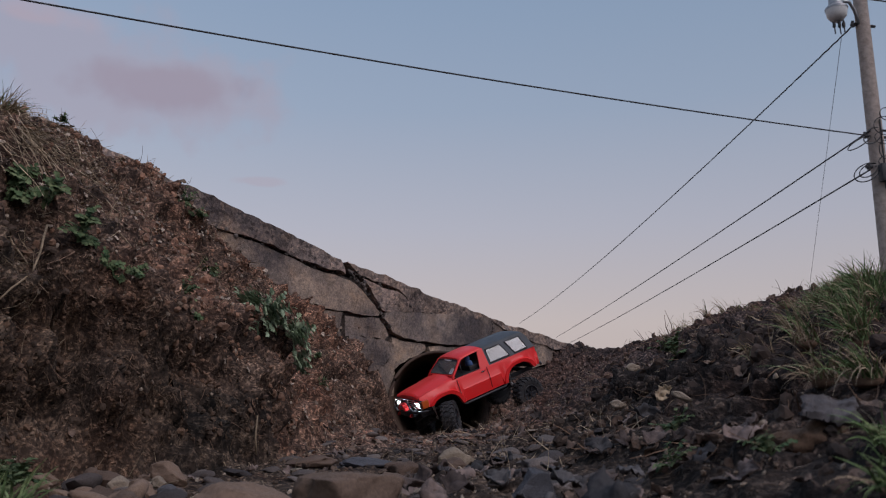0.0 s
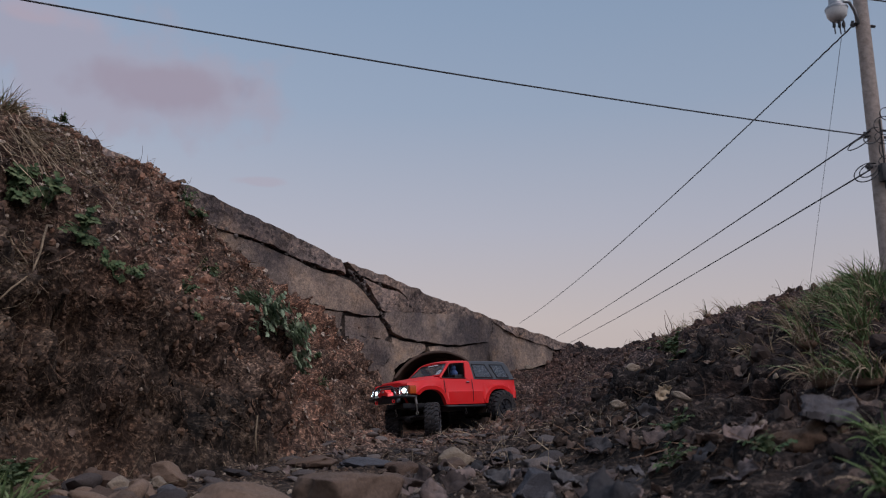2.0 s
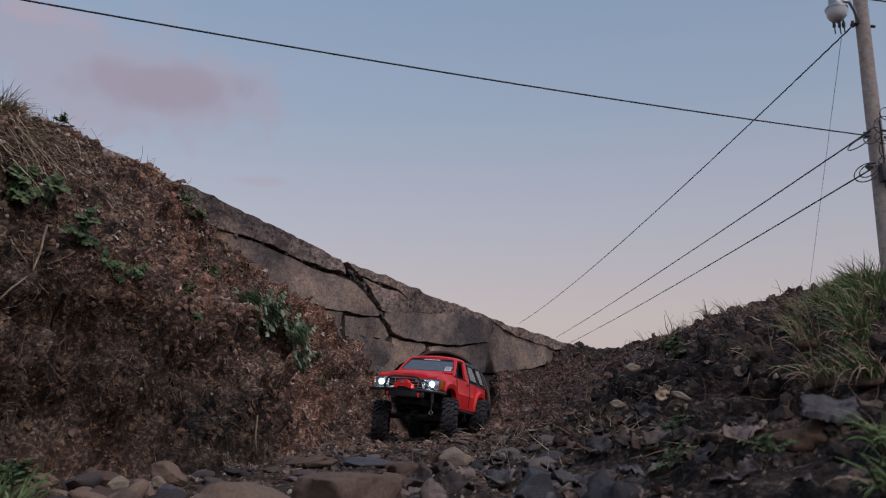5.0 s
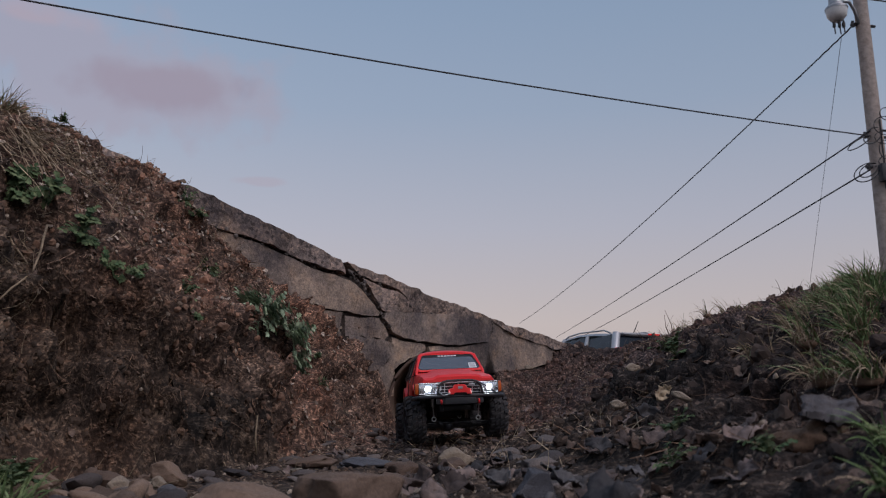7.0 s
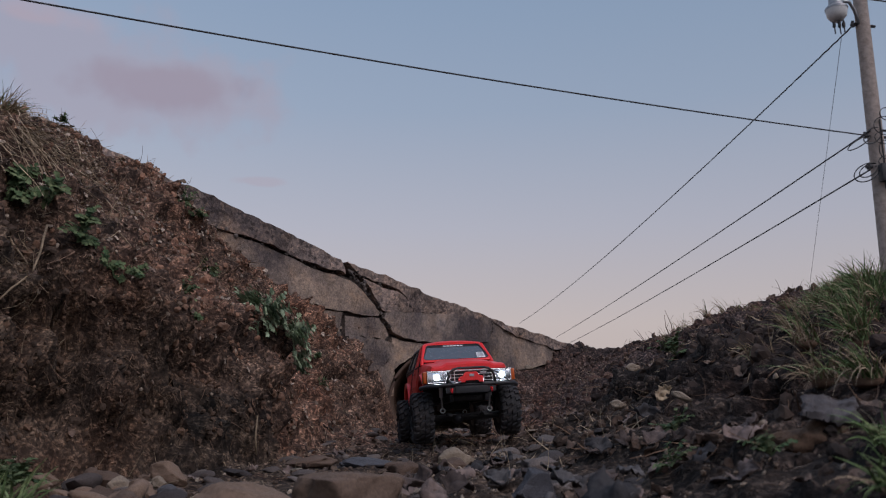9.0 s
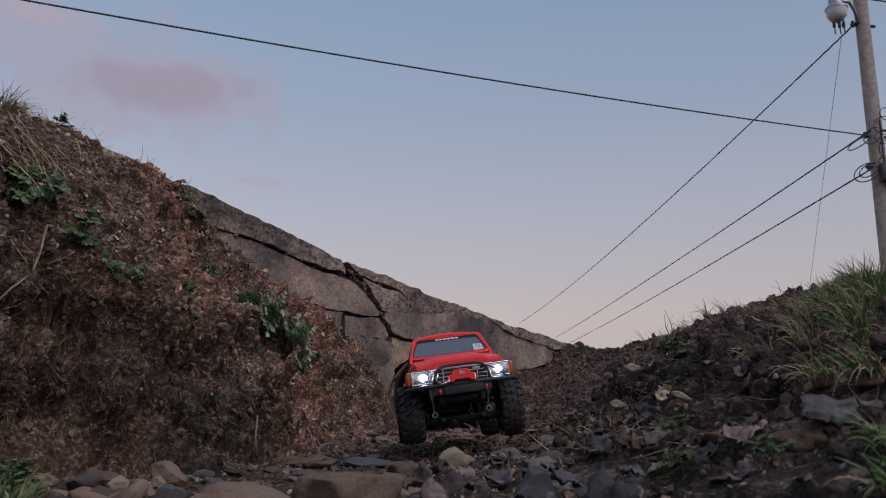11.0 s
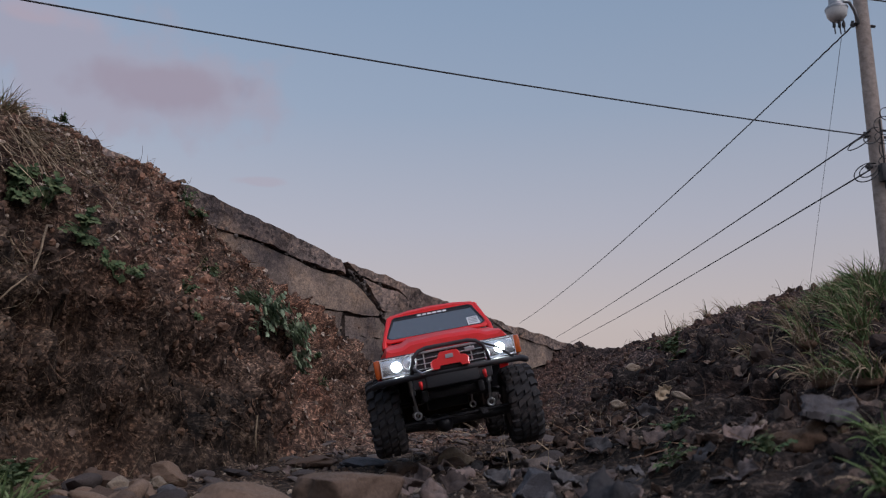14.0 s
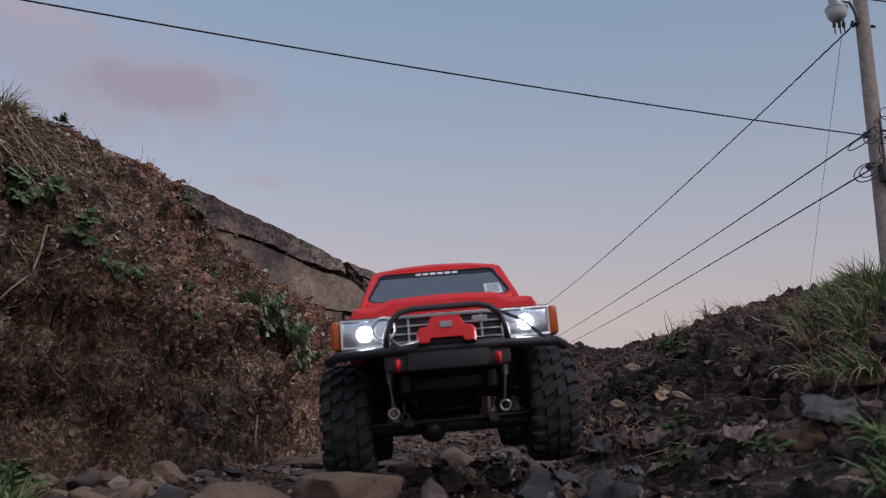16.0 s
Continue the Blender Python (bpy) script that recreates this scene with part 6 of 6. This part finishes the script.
for x, y, st, ln, lf, what in ((-0.405, 1.60, 22, 0.060, 0.025, "bushy green weed growing out of the cut bank"), (-0.395, 1.64, 20, 0.055, 0.025, "bushy green weed growing out of the cut bank"), (-0.375, 1.66, 12, 0.045, 0.021, "bushy green weed growing out of the cut bank"),
                              (-0.43, 1.62, 16, 0.050, 0.024, "bushy green weed growing out of the cut bank"), (-0.568, 1.778, 9, 0.05, 0.016, "small green weed on the clay bank"), (-0.547, 1.863, 9, 0.05, 0.016, "small green weed on the clay bank"), (-0.589, 2.018, 6, 0.04, 0.014, "small green weed on the clay bank"),
                              (-0.709, 1.262, 9, 0.036, 0.021, "leafy green plant near the bank's top"), (-0.69, 1.255, 7, 0.034, 0.022, "leafy green plant near the bank's top"), (-0.655, 1.268, 8, 0.034, 0.020, "leafy green plant half in a hollow"), (-0.608, 1.272, 10, 0.036, 0.016, "leafy green plant on the crumbling rim"), (-0.60, 1.262, 7, 0.034, 0.015, "leafy green plant on the crumbling rim"), (-0.549, 1.275, 7, 0.030, 0.015, "small bluish weed on the crumbling rim"), (-0.514, 1.306, 6, 0.028, 0.014, "small bluish weed on the crumbling rim"), (-0.468, 1.432, 8, 0.034, 0.013, "small green weed on the clay bank"), (-0.436, 1.437, 6, 0.03, 0.013, "small green weed on the clay bank"),
                              (-0.703, 1.964, 10, 0.045, 0.014, "small green plant under the concrete edge"), (-0.68, 2.0, 9, 0.04, 0.014, "small green plant under the concrete edge"), (-0.819, 1.59, 9, 0.026, 0.012, "small dark green plant on the crest"), (-0.393, 2.323, 5, 0.035, 0.014, "small green sprout on the clay bank"), (-0.366, 2.12, 5, 0.03, 0.012, "small green sprout low on the bank"),
                              (-0.475, 0.90, 12, 0.035, 0.016, "dark green sprout beside the pebbles"), (-0.50, 0.96, 10, 0.03, 0.016, "dark green sprout beside the pebbles"), (-0.44, 0.83, 8, 0.028, 0.014, "dark green sprout beside the pebbles"), (0.259, 0.622, 8, 0.022, 0.008, "low mossy green plant on the slope"), (0.214, 0.76, 6, 0.025, 0.010, "small green sprout among dead leaves"), (0.25, 0.86, 6, 0.025, 0.010, "small green sprout among dead leaves"), (0.43, 1.45, 9, 0.04, 0.014, "bluish green creeping weed on the bank"), (0.40, 1.36, 8, 0.04, 0.014, "bluish green creeping weed on the bank")):
    p, n = on_ground(x, y)
    weed(p, n, st, ln, what, lf)


def root_stub(x, y, size):
    """A torn brown stub of root standing on the ridge."""
    p, n = on_ground(x, y)
    bm = bmesh.new()
    tube(bm, [(0, 0, -0.006), (0.002, 0, size * 0.4), (-0.003, 0.002, size * 0.75), (0.004, 0, size)], size * 0.36, 9, True, size * 0.2)
    for k in range(4):
        a = k * 1.7
        tube(bm, [(0, 0, size * 0.2 * k), (size * 0.7 * math.cos(a), size * 0.5 * math.sin(a), size * (0.1 + 0.2 * k)), (size * 1.1 * math.cos(a), size * math.sin(a), size * 0.15 * k)], size * 0.1, 5, True, size * 0.05)
    for v in bm.verts:
        v.co += noise.noise_vector(v.co * 160) * size * 0.14
    t = tagged(part("root_stub", bm, ROOT, smooth=60), "torn reddish brown root stub on the ridge", "root", "root stubs")
    t.location = p


for q in ((0.765, 1.74, 0.024), (0.745, 1.98, 0.016), (0.76, 1.70, 0.013), (0.74, 2.1, 0.012), (0.72, 2.32, 0.012)):
    root_stub(*q)

# ---- what moves ----
DRIVE = [
    (0, pose(0.119, 2.630, 0.071, -5.3, 21.1, -152.1)),
    (0.5, pose(0.054, 2.563, 0.040, 3.3, 12.1, -140.4)),
    (1, pose(0.033, 2.555, 0.017, 3.7, 3.5, -139.9)),
    (1.5, pose(0.030, 2.545, 0.016, 3.6, 2.4, -139.3)),
    (2, pose(0.025, 2.526, 0.015, 3.8, 1.2, -137.8)),
    (2.5, pose(0.004, 2.547, 0.027, 1.7, -2.9, -133.0)),
    (3, pose(-0.029, 2.530, 0.028, 1.8, -8.2, -124.2)),
    (3.5, pose(-0.027, 2.382, 0.014, -5.7, -4.4, -119.7)),
    (4, pose(-0.029, 2.293, 0.006, -8.3, -4.7, -115.3)),
    (6.3, pose(-0.016, 2.088, 0.018, 2.0, -4.2, -90.5)),
    (6.5, pose(-0.011, 2.073, 0.019, 1.0, -3.3, -86.3)),
    (7, pose(0.010, 1.949, 0.007, 2.4, -0.1, -83.1)),
    (7.5, pose(0.026, 1.869, 0.019, 6.3, -1.0, -82.5)),
    (8, pose(0.027, 1.859, 0.021, 2.9, -1.2, -82.6)),
    (8.5, pose(0.029, 1.828, 0.018, 4.0, -2.0, -82.8)),
    (9, pose(0.025, 1.833, 0.021, 3.2, -1.8, -81.5)),
    (11.5, pose(0.029, 1.553, 0.020, 9.1, -2.1, -88.1)),
    (12, pose(0.029, 1.506, 0.018, 8.2, -5.1, -89.9)),
    (12.5, pose(0.024, 1.488, 0.027, 5.7, -3.4, -88.9)),
    (13, pose(0.021, 1.391, 0.018, 8.1, -3.6, -88.2)),
    (13.5, pose(0.021, 1.345, 0.023, 6.2, -4.0, -88.3)),
    (14, pose(0.018, 1.236, 0.029, 11.0, -0.4, -87.4)),
    (14.5, pose(0.009, 1.163, 0.030, 11.4, -1.7, -87.0)),
    (15, pose(0.009, 1.059, 0.032, 9.5, 0.0, -87.1)),
    (15.5, pose(0.006, 0.941, 0.024, 7.6, -1.8, -88.9)),
    (16, pose(0.008, 0.882, 0.026, 4.6, -1.2, -89.2)),
]


def motions():
    walk(TRUCK, DRIVE)
    # wheels: roll by the way covered, ride on the ditch floor, the front pair steers
    times = [k * 0.25 for k in range(65)]
    keys_t = [t for t, _ in DRIVE]
    loc = np.array([list(m.translation) for _, m in DRIVE])
    quats = [m.to_quaternion() for _, m in DRIVE]

    def truck_at(t):
        k = min(max(int(np.searchsorted(keys_t, t, side="right")) - 1, 0), len(DRIVE) - 2)
        f = (t - keys_t[k]) / (keys_t[k + 1] - keys_t[k])
        return Matrix.LocRotScale(Vector(loc[k]).lerp(Vector(loc[k + 1]), f), quats[k].slerp(quats[k + 1], f), None)
    for w, (x, y) in zip(WHEELS, ((FRONT_X, TRACK), (FRONT_X, -TRACK), (REAR_X, TRACK), (REAR_X, -TRACK))):
        rows, turn, last = [], 0.0, None
        for t in times:
            m = truck_at(t)
            hub = m @ Vector((x, y, AXLE_Z))
            if last is not None:
                turn += (hub - last).dot(m.to_3x3() @ Vector((1, 0, 0))) / TYRE_R
            last = hub
            bed = float(np.interp(hub.y, (1.45, 2.1), (0.034, 0.0)))  # stones under the tyres
            lift = max(-0.012, min(0.032, float(ground_height(hub.x, hub.y)) + bed + TYRE_R - 0.003 - hub.z))
            steer = float(np.interp(t, (0, 0.5, 1.5, 2.5, 3.5, 4, 6.3, 7.5, 16), (50, 47, 45, 41, 33, 27, 8, 0, 0))) if x > 0 else 0.0
            side = Matrix.Rotation(radians(180), 4, "Z") if y < 0 else Matrix()
            rows.append((t, Matrix.Translation((x, y, AXLE_Z + lift)) @ Matrix.Rotation(radians(steer), 4, "Z") @ Matrix.Rotation(turn, 4, "Y") @ side))
        walk(w, rows)
    # the car keeps its line and speed
    way, start = Vector((-1.80, 5.25, 0)), Vector((3.68, 18.95, 0.06))
    turn = Matrix.Rotation(math.atan2(5.25, -2.6), 4, "Z")
    walk(CAR, [(t, Matrix.Translation(start + way * (t - 6.9)) @ turn) for t in (0, 4, 8, 12, 16)])


motions()
